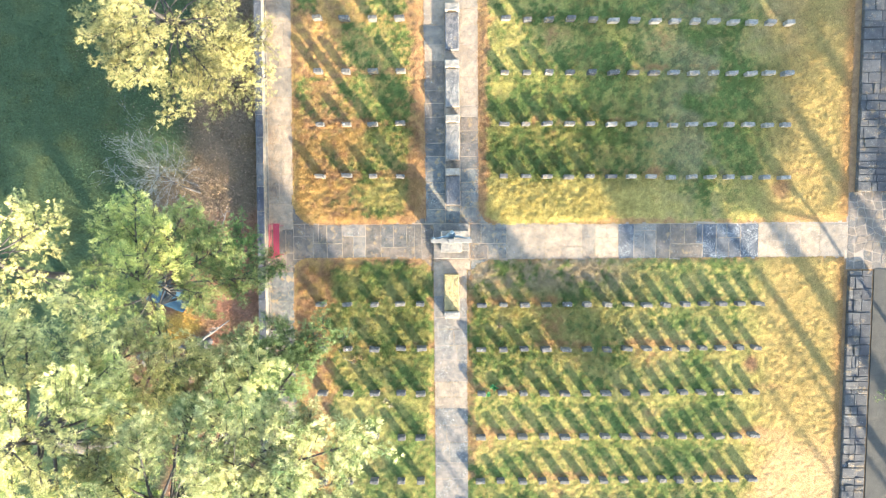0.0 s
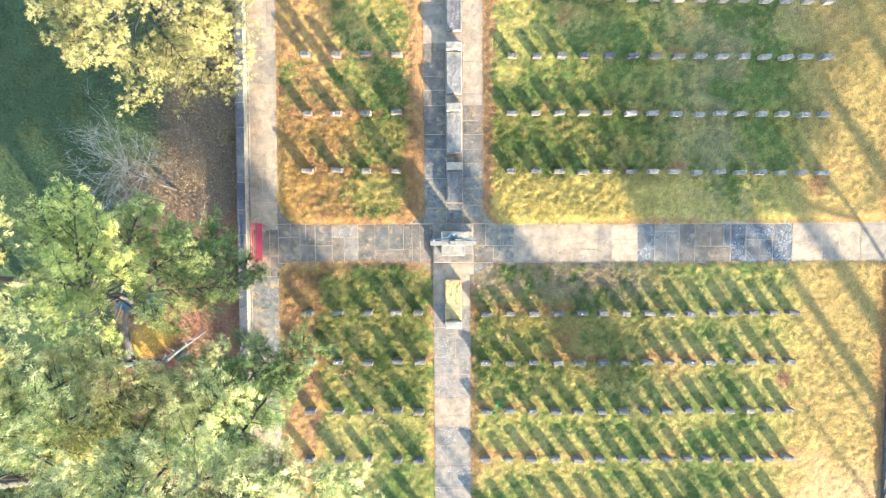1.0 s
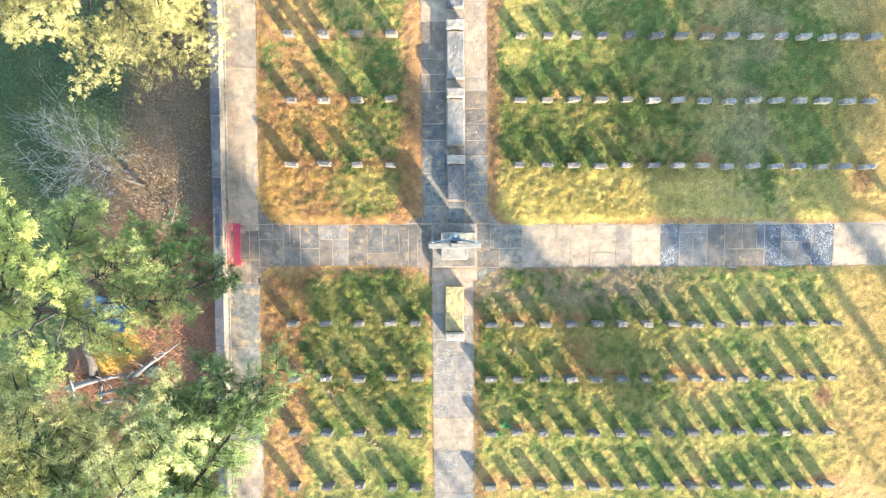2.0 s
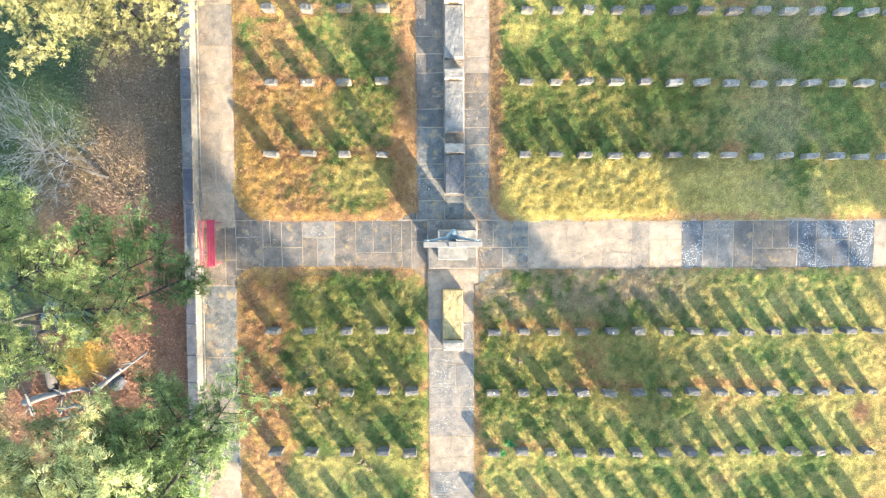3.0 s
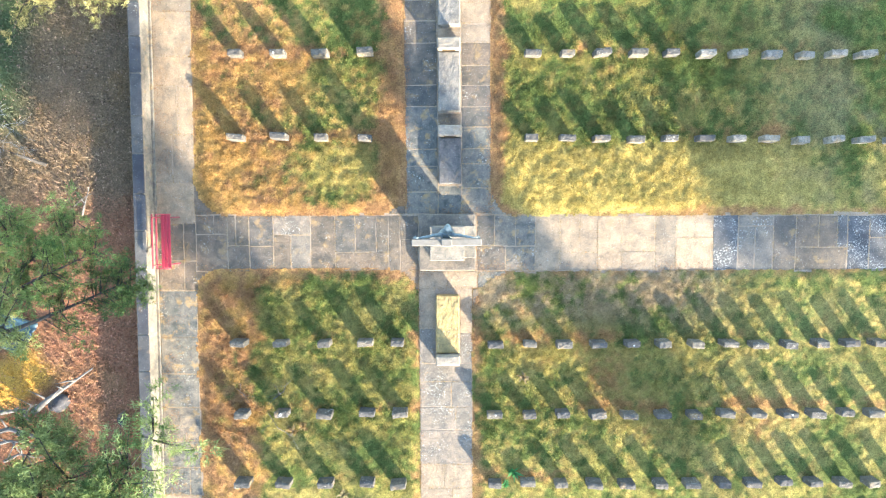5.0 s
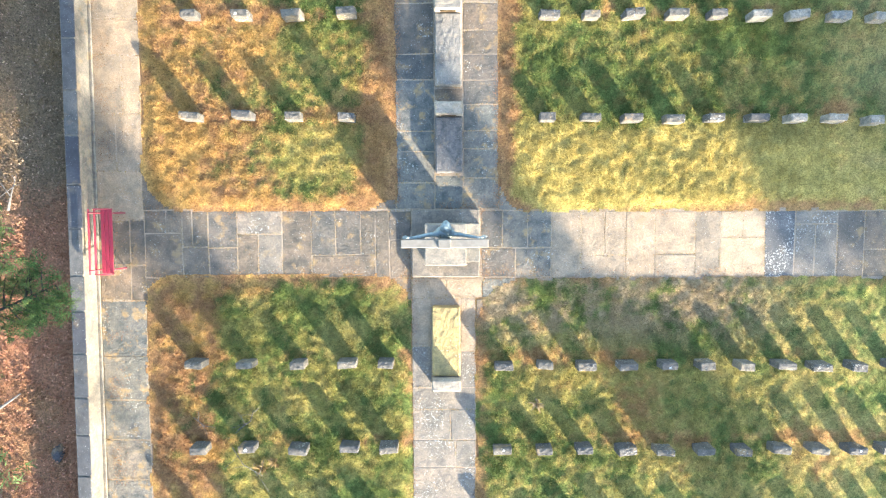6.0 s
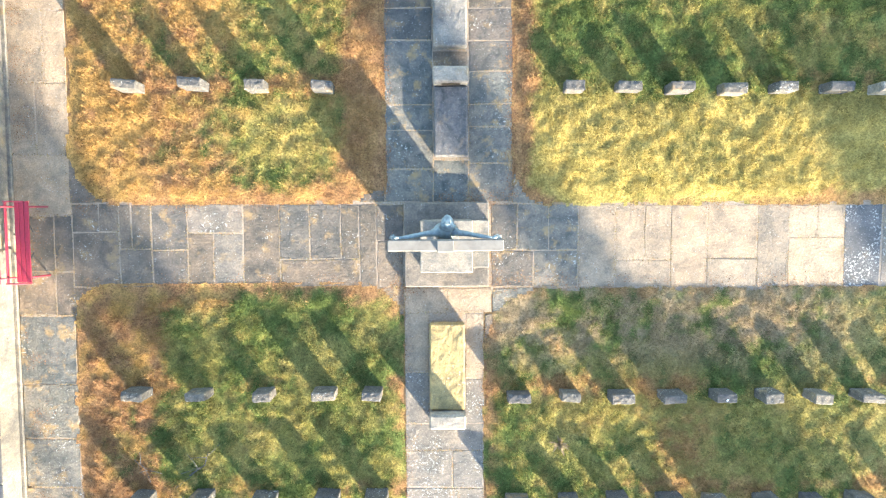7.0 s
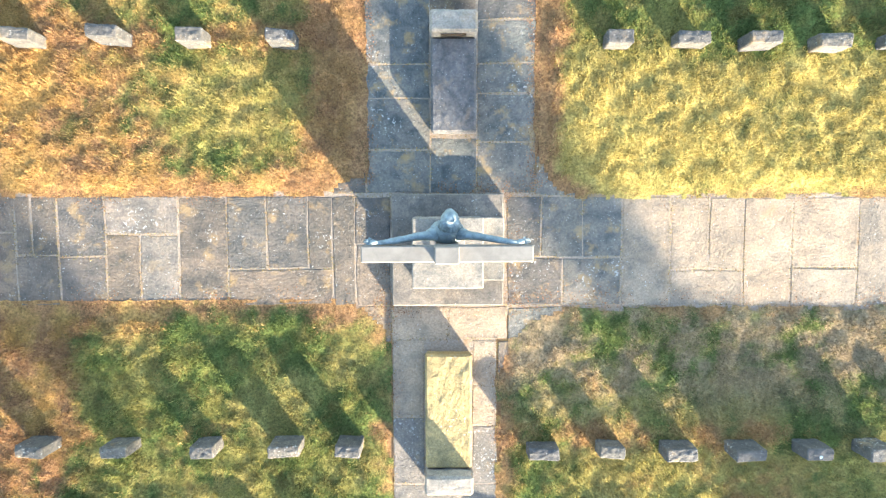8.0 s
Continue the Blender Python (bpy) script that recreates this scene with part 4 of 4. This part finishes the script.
# smaller pine at the wood's clearing
trunk = [(-18.6, -1.6, 0), (-17.6, -0.9, 4), (-16.2, -0.1, 8), (-15.5, 0.3, 10.4)]
own = [(0.75, (-13.4, 1.5, 8.1), 0.05), (0.8, (-14.2, 1.9, 8.8), 0.05), (0.7, (-13.8, 0.3, 7.6), 0.05), (0.9, (-15.2, 1.8, 9.8), 0.08)] + whorls(trunk, 0.45, 3.3, 22, 8)
pine("pine_tree", trunk, own, 24, SUNNY[0], SUNNY[1], "slender green pine at the edge of a clearing", 0.18, dense=1.3, twigs=9)

# yellowish tree by the wall
trunk = [(-11.6, 9.8, 0), (-11.2, 9.3, 3), (-10.8, 8.8, 6), (-10.5, 8.5, 9.2)]
own = [(0.3, (-8.2, 6.0, 3.2), 0.04), (0.32, (-7.5, 6.9, 3.8), 0.06), (0.35, (-9.3, 5.6, 4.0), 0.05), (0.4, (-10.6, 5.5, 5.0), 0.05), (0.4, (-7.2, 8.2, 4.6), 0.06), (0.45, (-8.6, 6.2, 5.9), 0.05), (0.5, (-12.6, 6.8, 6.0), 0.05), (0.7, (-9.8, 7.1, 8.6), 0.08), (0.6, (-7.9, 8.4, 7.0), 0.06), (0.55, (-11.4, 6.4, 6.6), 0.05), (0.36, (-8.4, 7.6, 4.4), 0.05), (0.4, (-9.4, 6.8, 5.2), 0.05), (0.45, (-13.4, 8.0, 6.0), 0.05)]
own += whorls(trunk, 0.35, 3.6, 22, 9)
pine("yellowing_tree", trunk, own, 25, (0.21, 0.21, 0.085), (0.40, 0.37, 0.17), "broad tree with yellow-green foliage and pale twigs by the wall", 0.22, 0.105, 20, 1.45, 9, 0.0068)

# bare leaning tree
bare = empty("bare_tree", -11.9, 2.4, 0, "leafless grey tree leaning away from the wall", "tree")
bt = Tubes()
tr = [Vector((0, 0, 0.05)), Vector((-0.55, 0.25, 0.35)), Vector((-1.0, 0.5, 0.75)), Vector((-1.4, 0.8, 1.2))]
bt.add(tr, [0.055, 0.045, 0.036, 0.028], 8)
place("trunk", bt.mesh("trunk", BARK), bare)
rnd = random.Random(31)


def sprout(bw, p, d, ln, rad, depth):
    pts, rr = [p], [rad]
    for k in range(3):
        d = (d + Vector((rnd.uniform(-1, 1), rnd.uniform(-1, 1), rnd.uniform(-0.5, 0.8))) * 0.22).normalized()
        pts.append(pts[-1] + d * ln / 3)
        rr.append(rad * (1 - 0.28 * (k + 1)))
    bw.add(pts, [max(x, 0.0032) for x in rr], 4)
    if depth:
        for k in range(rnd.choice((3, 4))):
            q = pts[rnd.choice((1, 2, 3))]
            e = (d + Vector((rnd.uniform(-1, 1), rnd.uniform(-1, 1), rnd.uniform(-0.3, 0.5))) * 0.95).normalized()
            sprout(bw, q, e, ln * rnd.uniform(0.55, 0.8), rad * 0.55, depth - 1)


for k in range(20):
    a = 2.62 + (k - 9.5) * 0.25
    bw = Tubes()
    sprout(bw, tr[3 if k % 3 else 2], Vector((math.cos(a), math.sin(a), 0.45)).normalized(), rnd.uniform(0.95, 1.4), 0.013, 3)
    place("branch", bw.mesh("branch", BARE_TWIGS), bare)

# ---- things on the forest floor ----


def boulder(x, y, sx, sy, sz, seed):
    b = bmesh.new()
    bmesh.ops.create_icosphere(b, subdivisions=3, radius=1)
    for v in b.verts:
        k = noise.noise(v.co * 1.3 + Vector((seed, 0, 0))) * 0.35 + noise.noise(v.co * 4 + Vector((0, seed, 0))) * 0.08
        v.co = Vector((v.co.x * sx, v.co.y * sy, v.co.z * sz)) * (1 + k)
    o = part("boulder", b, ROCK, None, "", True)
    o.matrix_basis = pose(x, y, sz * 0.35, 0, 0, seed * 40)
    return tagged(o, "blue-grey boulder half sunk in the forest floor", "boulder")


boulder(-11.9, -4.85, 0.34, 0.24, 0.26, 1)
boulder(-10.0, -5.35, 0.24, 0.14, 0.12, 2)
b = bmesh.new()
bmesh.ops.create_grid(b, x_segments=14, y_segments=10, size=0.5)
for v in b.verts:
    v.co = Vector((v.co.x * 1.9 + v.co.y * 0.2, v.co.y * 1.1, 0.16 + 0.12 * noise.noise(v.co * 5) + 0.06 * noise.noise(v.co * 14)))
sheet_ob = part("tarpaulin", b, TARP, None, "", True)
sheet_ob.matrix_basis = pose(-13.5, -2.5, 0.05, 0, 0, -20)
sheet_ob.modifiers.new("thick", "SOLIDIFY").thickness = 0.01
tagged(sheet_ob, "crumpled blue plastic sheet lying in the wood", "tarpaulin")


def dead_branch(points, rad, seed, label="fallen bare grey branch on brown needles"):
    r = random.Random(seed)
    o = empty("fallen_branch", *points[0], label, "branch")
    t = Tubes()
    p = [Vector(q) - Vector(points[0]) for q in points]
    t.add(p, [rad * (1 - 0.8 * k / (len(p) - 1)) for k in range(len(p))], 6)
    for k in range(5):
        a = along(p, r.uniform(0.25, 0.95))
        e = a + Vector((r.uniform(-0.5, 0.5), r.uniform(-0.5, 0.5), r.uniform(0.05, 0.3)))
        t.add([a, a.lerp(e, 0.5) + Vector((0.03, 0.02, 0.03)), e], [rad * 0.4, rad * 0.25, 0.004], 4)
    place("stem", t.mesh("stem", GREY_WOOD), o)
    return o


dead_branch([(-12.5, -5.0, 0.35), (-11.9, -4.55, 0.55), (-11.3, -4.15, 0.6), (-10.6, -3.65, 0.45)], 0.11, 1)
dead_branch([(-15.2, -5.5, 0.15), (-14.3, -5.2, 0.35), (-13.4, -5.0, 0.4), (-12.7, -4.9, 0.45)], 0.15, 2, "dark broken log lying in the wood")
dead_branch([(-14.0, -6.1, 0.3), (-13.2, -5.85, 0.5), (-12.5, -5.95, 0.45)], 0.07, 7)
dead_branch([(-13.9, -5.7, 0.3), (-13.2, -5.5, 0.45), (-12.3, -5.75, 0.5), (-11.9, -6.1, 0.4)], 0.09, 8)
dead_branch([(-13.9, -5.9, 0.2), (-13.6, -5.2, 0.55), (-13.2, -5.0, 0.7)], 0.04, 9)
dead_branch([(-13.1, -5.5, 0.3), (-12.6, -5.0, 0.6), (-12.2, -4.6, 0.85)], 0.045, 10)
dead_branch([(-13.6, -6.6, 0.2), (-13.0, -6.3, 0.4), (-12.4, -6.45, 0.35)], 0.06, 11)
dead_branch([(-14.9, -5.9, 0.2), (-14.6, -5.2, 0.8), (-14.4, -4.6, 1.3)], 0.07, 12)
dead_branch([(-10.9, 0.9, 0.08), (-10.75, 1.3, 0.15), (-10.6, 1.8, 0.12)], 0.035, 3)
dead_branch([(-5.35, -4.75, 0.05), (-5.0, -4.5, 0.12), (-4.9, -4.2, 0.15)], 0.018, 4, "small dry twig lying in the grass")
dead_branch([(-5.5, -5.2, 0.06), (-5.2, -5.6, 0.18), (-4.7, -5.9, 0.2)], 0.02, 5, "small dry twig lying in the grass")
dead_branch([(-6.55, -4.35, 0.05), (-6.3, -4.55, 0.06), (-6.1, -4.7, 0.05)], 0.02, 6, "small dry twig lying in the grass")

# ---- trees beyond the walls, to the south-east, that shade the graves ----


def shade_tree(across, back, height, crown_low, spread, seed, count=26, dense=1.2, thick=0.2):
    """A tree in the belt towards the sun; across and back are measured square to and along the sun's way."""
    x, y = 0.814 * across + 0.581 * back, 0.581 * across - 0.814 * back
    trunk = [(x, y, 0), (x + 0.2, y, height * 0.4), (x, y + 0.2, height * 0.75), (x, y, height)]
    return pine("pine_tree", trunk, whorls(trunk, crown_low, spread, count, seed, 0.6), seed, DEEP, PALE, "tall green pine standing beyond the graves", thick, 0.28, 10, dense * 0.5, 6, 0.045)


shade_tree(12.6, 52, 14.5, 0.64, 5.0, 51, thick=0.5)
shade_tree(16.4, 42, 17.0, 0.72, 0.9, 58, 16, 1.6, 0.42)
shade_tree(19.1, 40, 17.0, 0.80, 0.8, 59, 12, 1.2, 0.40)
shade_tree(8.2, 51, 11.0, 0.88, 1.5, 56, 16, 1.6)
shade_tree(10.1, 48, 10.5, 0.84, 1.1, 65, 26, 3.0)
shade_tree(13.0, 48, 11.2, 0.80, 0.8, 66, 22, 3.0)
shade_tree(19.4, 56, 15.0, 0.62, 4.5, 52)
shade_tree(1.78, 46, 14.4, 0.60, 0.50, 53, 70, 8.0)
shade_tree(2.45, 50, 10.0, 0.94, 1.2, 62, 24, 5.0)
shade_tree(-5.7, 50, 13.6, 0.83, 0.75, 63, 24, 4.0)
shade_tree(-6.8, 53, 19.0, 0.66, 4.3, 54, 40, 1.9)
shade_tree(-9.4, 52, 19.0, 0.68, 3.0, 60, 26, 1.6)
shade_tree(-12.8, 51, 19.0, 0.62, 4.2, 55, 40, 1.9)
shade_tree(10.8, 36, 13.0, 0.80, 1.2, 57, 14, 1.6, thick=0.3)

# tree outside the east wall, with one bough over it
trunk = [(24.6, -9.2, 0), (24.2, -8.8, 3), (23.8, -8.4, 6.5)]
pine("pine_tree", trunk, [(0.45, (19.5, -6.6, 2.4), 0.05), (0.5, (20.6, -6.2, 3.0), 0.05)] + whorls(trunk, 0.45, 2.2, 14, 61), 61, DEEP, PALE, "young green pine outside the stone wall", 0.12, dense=0.9)

# ---- small things among the graves ----


def weed(x, y, size, col, seed, label, tall=0.6):
    """A rosette of leaves."""
    rg = np.random.default_rng(seed)
    o = empty("weed", x, y, 0.03, label, "weed")
    n = 34
    a, t = rg.uniform(0, 2 * np.pi, n), rg.uniform(0.3, 1.3, n)
    ln = rg.uniform(0.5, 1.0, n)[:, None] * size
    d = np.c_[np.cos(a) * np.sin(t), np.sin(a) * np.sin(t), np.cos(t) * tall]
    s = np.c_[-np.sin(a), np.cos(a), np.zeros(n)] * size * 0.09
    root = rg.normal(0, 0.02, (n, 3)) * (1, 1, 0)
    v = np.stack([root, root + d * ln * 0.5 + s, root + d * ln - (0, 0, 0.01), root + d * ln * 0.5 - s], 1).reshape(-1, 3)
    place("leaves", from_arrays("leaves", v, np.arange(len(v)).reshape(-1, 4), BLADES, np.repeat(np.array(col)[None] * rg.uniform(0.6, 1.3, (n, 1)), 4, 0)), o)
    return o


weed(2.0, -7.1, 0.34, (0.07, 0.24, 0.09), 1, "leafy bright green weed beside a gravestone", 0.9)
weed(1.75, -7.45, 0.22, (0.07, 0.24, 0.09), 2, "leafy bright green weed beside a gravestone", 0.9)
weed(-3.25, -7.75, 0.30, (0.25, 0.22, 0.13), 3, "dry pale weed standing in the grass", 1.0)
weed(-3.0, -8.0, 0.24, (0.26, 0.23, 0.14), 4, "dry pale weed standing in the grass", 1.0)
weed(-4.75, -5.75, 0.28, (0.25, 0.18, 0.09), 5, "dry pale weed standing in the grass", 1.0)
weed(-4.45, -5.6, 0.24, (0.25, 0.18, 0.09), 6, "dry pale weed standing in the grass", 1.0)
weed(2.3, -4.1, 0.26, (0.20, 0.16, 0.10), 7, "dry brown weed standing in the grass", 1.0)

# white crusts on some of the stones
for k in (80, 91, 100, 5, 156, 160, 171):
    g = GRAVES[k % len(GRAVES)]
    r = random.Random(k)
    top = max(v.co.z for v in g.data.vertices)
    b = bmesh.new()
    bmesh.ops.create_cone(b, cap_ends=True, segments=11, radius1=r.uniform(0.025, 0.045), radius2=0.015, depth=0.012)
    for v in b.verts:
        v.co += Vector((r.uniform(-1, 1), r.uniform(-1, 1), 0)) * 0.009
    bmesh.ops.translate(b, verts=b.verts, vec=(r.uniform(-0.1, 0.1), r.uniform(-0.04, 0.03), top - 0.012))
    part("lichen_patch", b, WHITE, g, "round white lichen patch")

# ---- paving, piece by piece ----


def slab(x0, x1, y0, y1, r, top=0.0, gap=0.022):
    """A worn flagstone: a chamfered, slightly uneven plate."""
    b = bmesh.new()
    x0, x1, y0, y1 = x0 + gap / 2, x1 - gap / 2, y0 + gap / 2, y1 - gap / 2
    j = lambda: r.uniform(-0.016, 0.012)  # noqa: E731
    cx, cy = (x0 + x1) / 2, (y0 + y1) / 2
    low = [(x0 + j(), y0 + j()), (cx, y0 + j()), (x1 + j(), y0 + j()), (x1 + j(), cy), (x1 + j(), y1 + j()), (cx, y1 + j()), (x0 + j(), y1 + j()), (x0 + j(), cy)]
    rings = []
    tilt = (r.uniform(-0.003, 0.003), r.uniform(-0.003, 0.003))
    for inset, z in ((0, -0.05), (0, top - 0.005), (0.010, top)):
        ring = []
        for x, y in low:
            px, py = x + (cx - x) / max(abs(cx - x), 1e-3) * inset * (abs(cx - x) > 0.01), y + (cy - y) / max(abs(cy - y), 1e-3) * inset * (abs(cy - y) > 0.01)
            ring.append(b.verts.new((px, py, z + tilt[0] * (px - cx) + tilt[1] * (py - cy) + 0.004)))
        rings.append(ring)
    for a, c in ((0, 1), (1, 2)):
        for k in range(8):
            b.faces.new((rings[a][k], rings[a][(k + 1) % 8], rings[c][(k + 1) % 8], rings[c][k]))
    b.faces.new(rings[2])
    return b


def pave(parent, cells, seed, mat=PAVING):
    r = random.Random(seed)
    rg = np.random.default_rng(seed)
    joint = []
    for x0, x1, y0, y1 in cells:
        for k in range(int((x1 - x0 + y1 - y0) * 90)):
            joint.append((r.uniform(x0, x1), r.choice((y0, y1))) if r.random() < (x1 - x0) / (x1 - x0 + y1 - y0) else (r.choice((x0, x1)), r.uniform(y0, y1)))
    j = np.array(joint)
    j = j[layered(j[:, 0], j[:, 1], 0.9, seed + 60) > 0.43] if len(j) else j
    j = j + rg.normal(0, 0.018, j.shape)
    k = rg.uniform(0, 1, (len(j), 1))
    v, f, c = litter(j[:, 0], j[:, 1], np.full(len(j), 0.016), (np.array([0.24, 0.13, 0.055]) * k + np.array([0.16, 0.15, 0.06]) * (1 - k)) * rg.uniform(0.6, 1.2, (len(j), 1)), rg, rg.uniform(0.005, 0.016, len(j)))
    tagged(place("moss", from_arrays("moss", v, f, LITTER, c), parent), kind="stuff")
    for x0, x1, y0, y1 in cells:
        part("flagstone", slab(x0, x1, y0, y1, r, r.uniform(0.001, 0.006)), mat(x0, y0) if callable(mat) else mat, parent)


def courses(x0, x1, joints):
    return [(x0, x1, a, b) for a, b in zip(joints, joints[1:])]


cross_path = empty("cross_path", 0, 0, 0, "path of large worn grey and tan flagstones between the plots", "path", kind="structure")
N, S = 0.86, -0.82
cells = []
# columns: west end, east end, where the course is split (or none), joints of the upper and of the lower half
COLUMNS = [
    (-7.55, -6.60, 0.30, (-7.0,), ()), (-6.60, -5.95, -0.05, (-6.35,), ()), (-5.95, -5.22, -0.08, (), ()), (-5.22, -4.10, 0.26, (), (-4.70,)), (-4.10, -3.36, None, (), ()),
    (-3.36, -1.75, -0.28, (-2.75, -2.12), ()), (-1.75, -1.40, None, (), ()), (-1.40, -0.86, 0.1, (), ()),
    (0.90, 2.64, -0.12, (1.42, 2.05), (1.75,)), (2.64, 3.38, None, (), ()), (3.38, 4.50, -0.32, (3.97,), ()), (4.50, 5.22, None, (), ()), (5.22, 6.22, -0.30, (), ()), (6.22, 6.84, None, (), ()),
    (6.84, 7.95, 0.1, (7.4,), ()), (7.95, 8.70, None, (), ()), (8.70, 9.75, 0.42, (), (9.2,)), (9.75, 10.42, None, (), ()), (10.42, 11.95, -0.22, (11.1, 11.65), ()), (11.95, 12.60, None, (), ()),
    (12.60, 13.75, 0.05, (13.1,), (13.2,)), (13.75, 14.6, None, (), ()), (14.6, 15.9, -0.1, (15.2,), ()), (15.9, 16.6, None, (), ()), (16.6, 17.5, 0.35, (), ()), (17.5, 18.8, None, (), ()),
]
for a, e, split, up, down in COLUMNS:
    dn, ds = N - 0.0095 * (a + 7) / 1.4, S - 0.005 * (a + 7)
    if split is None:
        cells.append((a, e, ds, dn))
    else:
        u = [a, *up, e]
        d = [a, *down, e]
        cells += [(p, q, split, dn) for p, q in zip(u, u[1:])] + [(p, q, ds, split) for p, q in zip(d, d[1:])]
cells += [(-1.75, -1.22, 0.86, 1.42), (-1.52, -0.86, -1.42, -0.84), (1.33, 1.95, 0.82, 1.42), (0.92, 1.75, -1.40, -0.88), (0.76, 1.15, -2.15, -1.40), (-7.62, -6.55, 0.88, 1.98), (-7.62, -7.02, -1.40, -0.82)]
# stones just east of the plinth carry the tree shadow in their colour
pave(cross_path, cells, 1, lambda x, y: PAVING_LICHEN if -4.8 < x < -4.2 or -5.9 < x < -5.0 and y > 0 or 8.6 < x < 9.7 else PAVING_FLECKED if 7.9 < x < 8.6 or 11.5 < x < 14.5 else PAVING_SHADED if 0.9 < x < 2.5 else PAVING_DARK if x < 2.5 or 9.7 < x < 11.5 else PAVING)
for x0, x1, y0, y1 in ((-7.7, 18.8, -1.0, 1.02), (-1.2, 1.31, 0.80, 17.0), (-0.86, 0.74, -16.8, -0.86), (18.8, 21.7, -1.5, 2.13), (-8.68, -7.6, -17, 17)):
    b = bmesh.new()
    box(b, x0, x1, y0, y1, -0.05, 0.0028 if x0 == -7.7 else 0.0035)
    tagged(part("path_bed", b, MORTAR), "sandy joint filling under the flagstones", "path bed", kind="structure")

north_path = empty("north_path", 0, 0, 0, "flagstone path round the row of tombs", "path", kind="structure")
more = [7.7, 8.45, 9.2, 10.1, 10.8, 11.7, 12.5, 13.4, 14.2, 15.1, 16.0, 17.0]
cells = courses(-1.22, -0.25, [0.86, 1.52, 2.28, 2.78, 4.03, 4.65, 5.86, 6.5, 7.08, *more[1:]])
cells += courses(0.45, 1.33, [0.86, 1.62, 2.34, 2.78, 3.42, 4.0, 4.62, 5.2, 5.86, 6.4, 7.0, *more])
cells += [(-0.25, 0.45, 0.86, 1.70), (-0.25, 0.45, 3.44, 3.82), (-0.25, 0.45, 5.92, 6.28), (-0.25, 0.45, 8.42, 8.88), (-0.25, 0.45, 10.97, 12.0), (-0.25, 0.45, 12.0, 13.2), (-0.25, 0.45, 13.2, 14.6)]
# the courses nearest the cross are coloured for the shade over them
pave(north_path, cells, 2, lambda x, y: PAVING_SHADED if y < 3.3 else PAVING_DARK if y < 5.5 or x < -0.5 and y < 8 else PAVING)

south_path = empty("south_path", 0, 0, 0, "flagstone path leading south from the cross", "path", kind="structure")
cells = [(-0.86, 0.0, -1.38, -0.86), (0.0, 0.92, -1.38, -0.86), (-0.86, -0.37, -2.6, -1.38), (-0.86, -0.37, -3.68, -2.6), (0.37, 0.75, -2.1, -1.38), (0.37, 0.75, -2.75, -2.1), (0.37, 0.75, -3.68, -2.75)]
ys = [-3.68, -4.25, -5.05, -5.78, -6.85, -7.6, -8.15, -9.0, -9.85, -10.9, -11.7, -12.7, -13.6, -14.6, -15.7, -16.8]
for k, (a, e) in enumerate(zip(ys[1:], ys)):
    if k % 3 == 0:
        cells.append((-0.87, 0.74, a, e))
    else:
        m = (-0.15, 0.1, 0.22, -0.3)[k % 4]
        cells += [(-0.87, m, a, e), (m, 0.74, a, e)]
pave(south_path, cells, 3, lambda x, y: PAVING_LICHEN if -7 < y < -3 or y < -8.5 else PAVING)

west_path = empty("west_path", -8.15, 0, 0, "worn flagstone path along the low wall", "path", kind="structure", rz=SKEW)
r = random.Random(8)
cells, y = [], -17.0
while y < 17.0:
    ln = r.uniform(0.8, 1.5)
    if r.random() < 0.35:
        m = r.uniform(-0.2, 0.25)
        cells += [(-0.56, m, y, y + ln), (m, 0.60, y, y + ln)]
    else:
        cells.append((-0.56, 0.60, y, y + ln))
    y += ln
# southern stretch coloured as if in the pines' shade
pave(west_path, cells, 4, lambda x, y: PAVING_SHADED if -8 < y < -1.6 else PAVING_DARK if -1.7 < y < 0.6 else PAVING)

gate_path = empty("gate_path", 0, 0, 0, "irregular broken flagstones in the gateway", "path", kind="structure")
r = random.Random(19)
GX, GY = 7, 9
knots = [[Vector((18.82 + 0.40 * i + (r.uniform(-0.13, 0.13) if 0 < i < GX else 0), -1.5 + 0.41 * k + (r.uniform(-0.13, 0.13) if 0 < k < GY else 0), 0)) for k in range(GY + 1)] for i in range(GX + 1)]
for i in range(GX):
    for k in range(GY):
        if i < 3 and k < 2 and r.random() < 0.6:
            continue  # bare soil by the wall's end
        q = [knots[i][k], knots[i + 1][k], knots[i + 1][k + 1], knots[i][k + 1]]
        mid = sum(q, Vector()) / 4
        ring = []
        for a, e in zip(q, q[1:] + q[:1]):
            ring += [mid + (a - mid) * r.uniform(0.84, 0.92), mid + ((a + e) / 2 - mid) * r.uniform(0.90, 0.97)]
        b = bmesh.new()
        top = 0.012 + r.uniform(-0.006, 0.008)
        low, up = [b.verts.new((p.x, p.y, -0.05)) for p in ring], [b.verts.new((*(mid + (p - mid) * 0.97).xy, top)) for p in ring]
        for j in range(8):
            b.faces.new((low[j], low[(j + 1) % 8], up[(j + 1) % 8], up[j]))
        b.faces.new(up)
        part("flagstone", b, PAVING_DARK, gate_path)
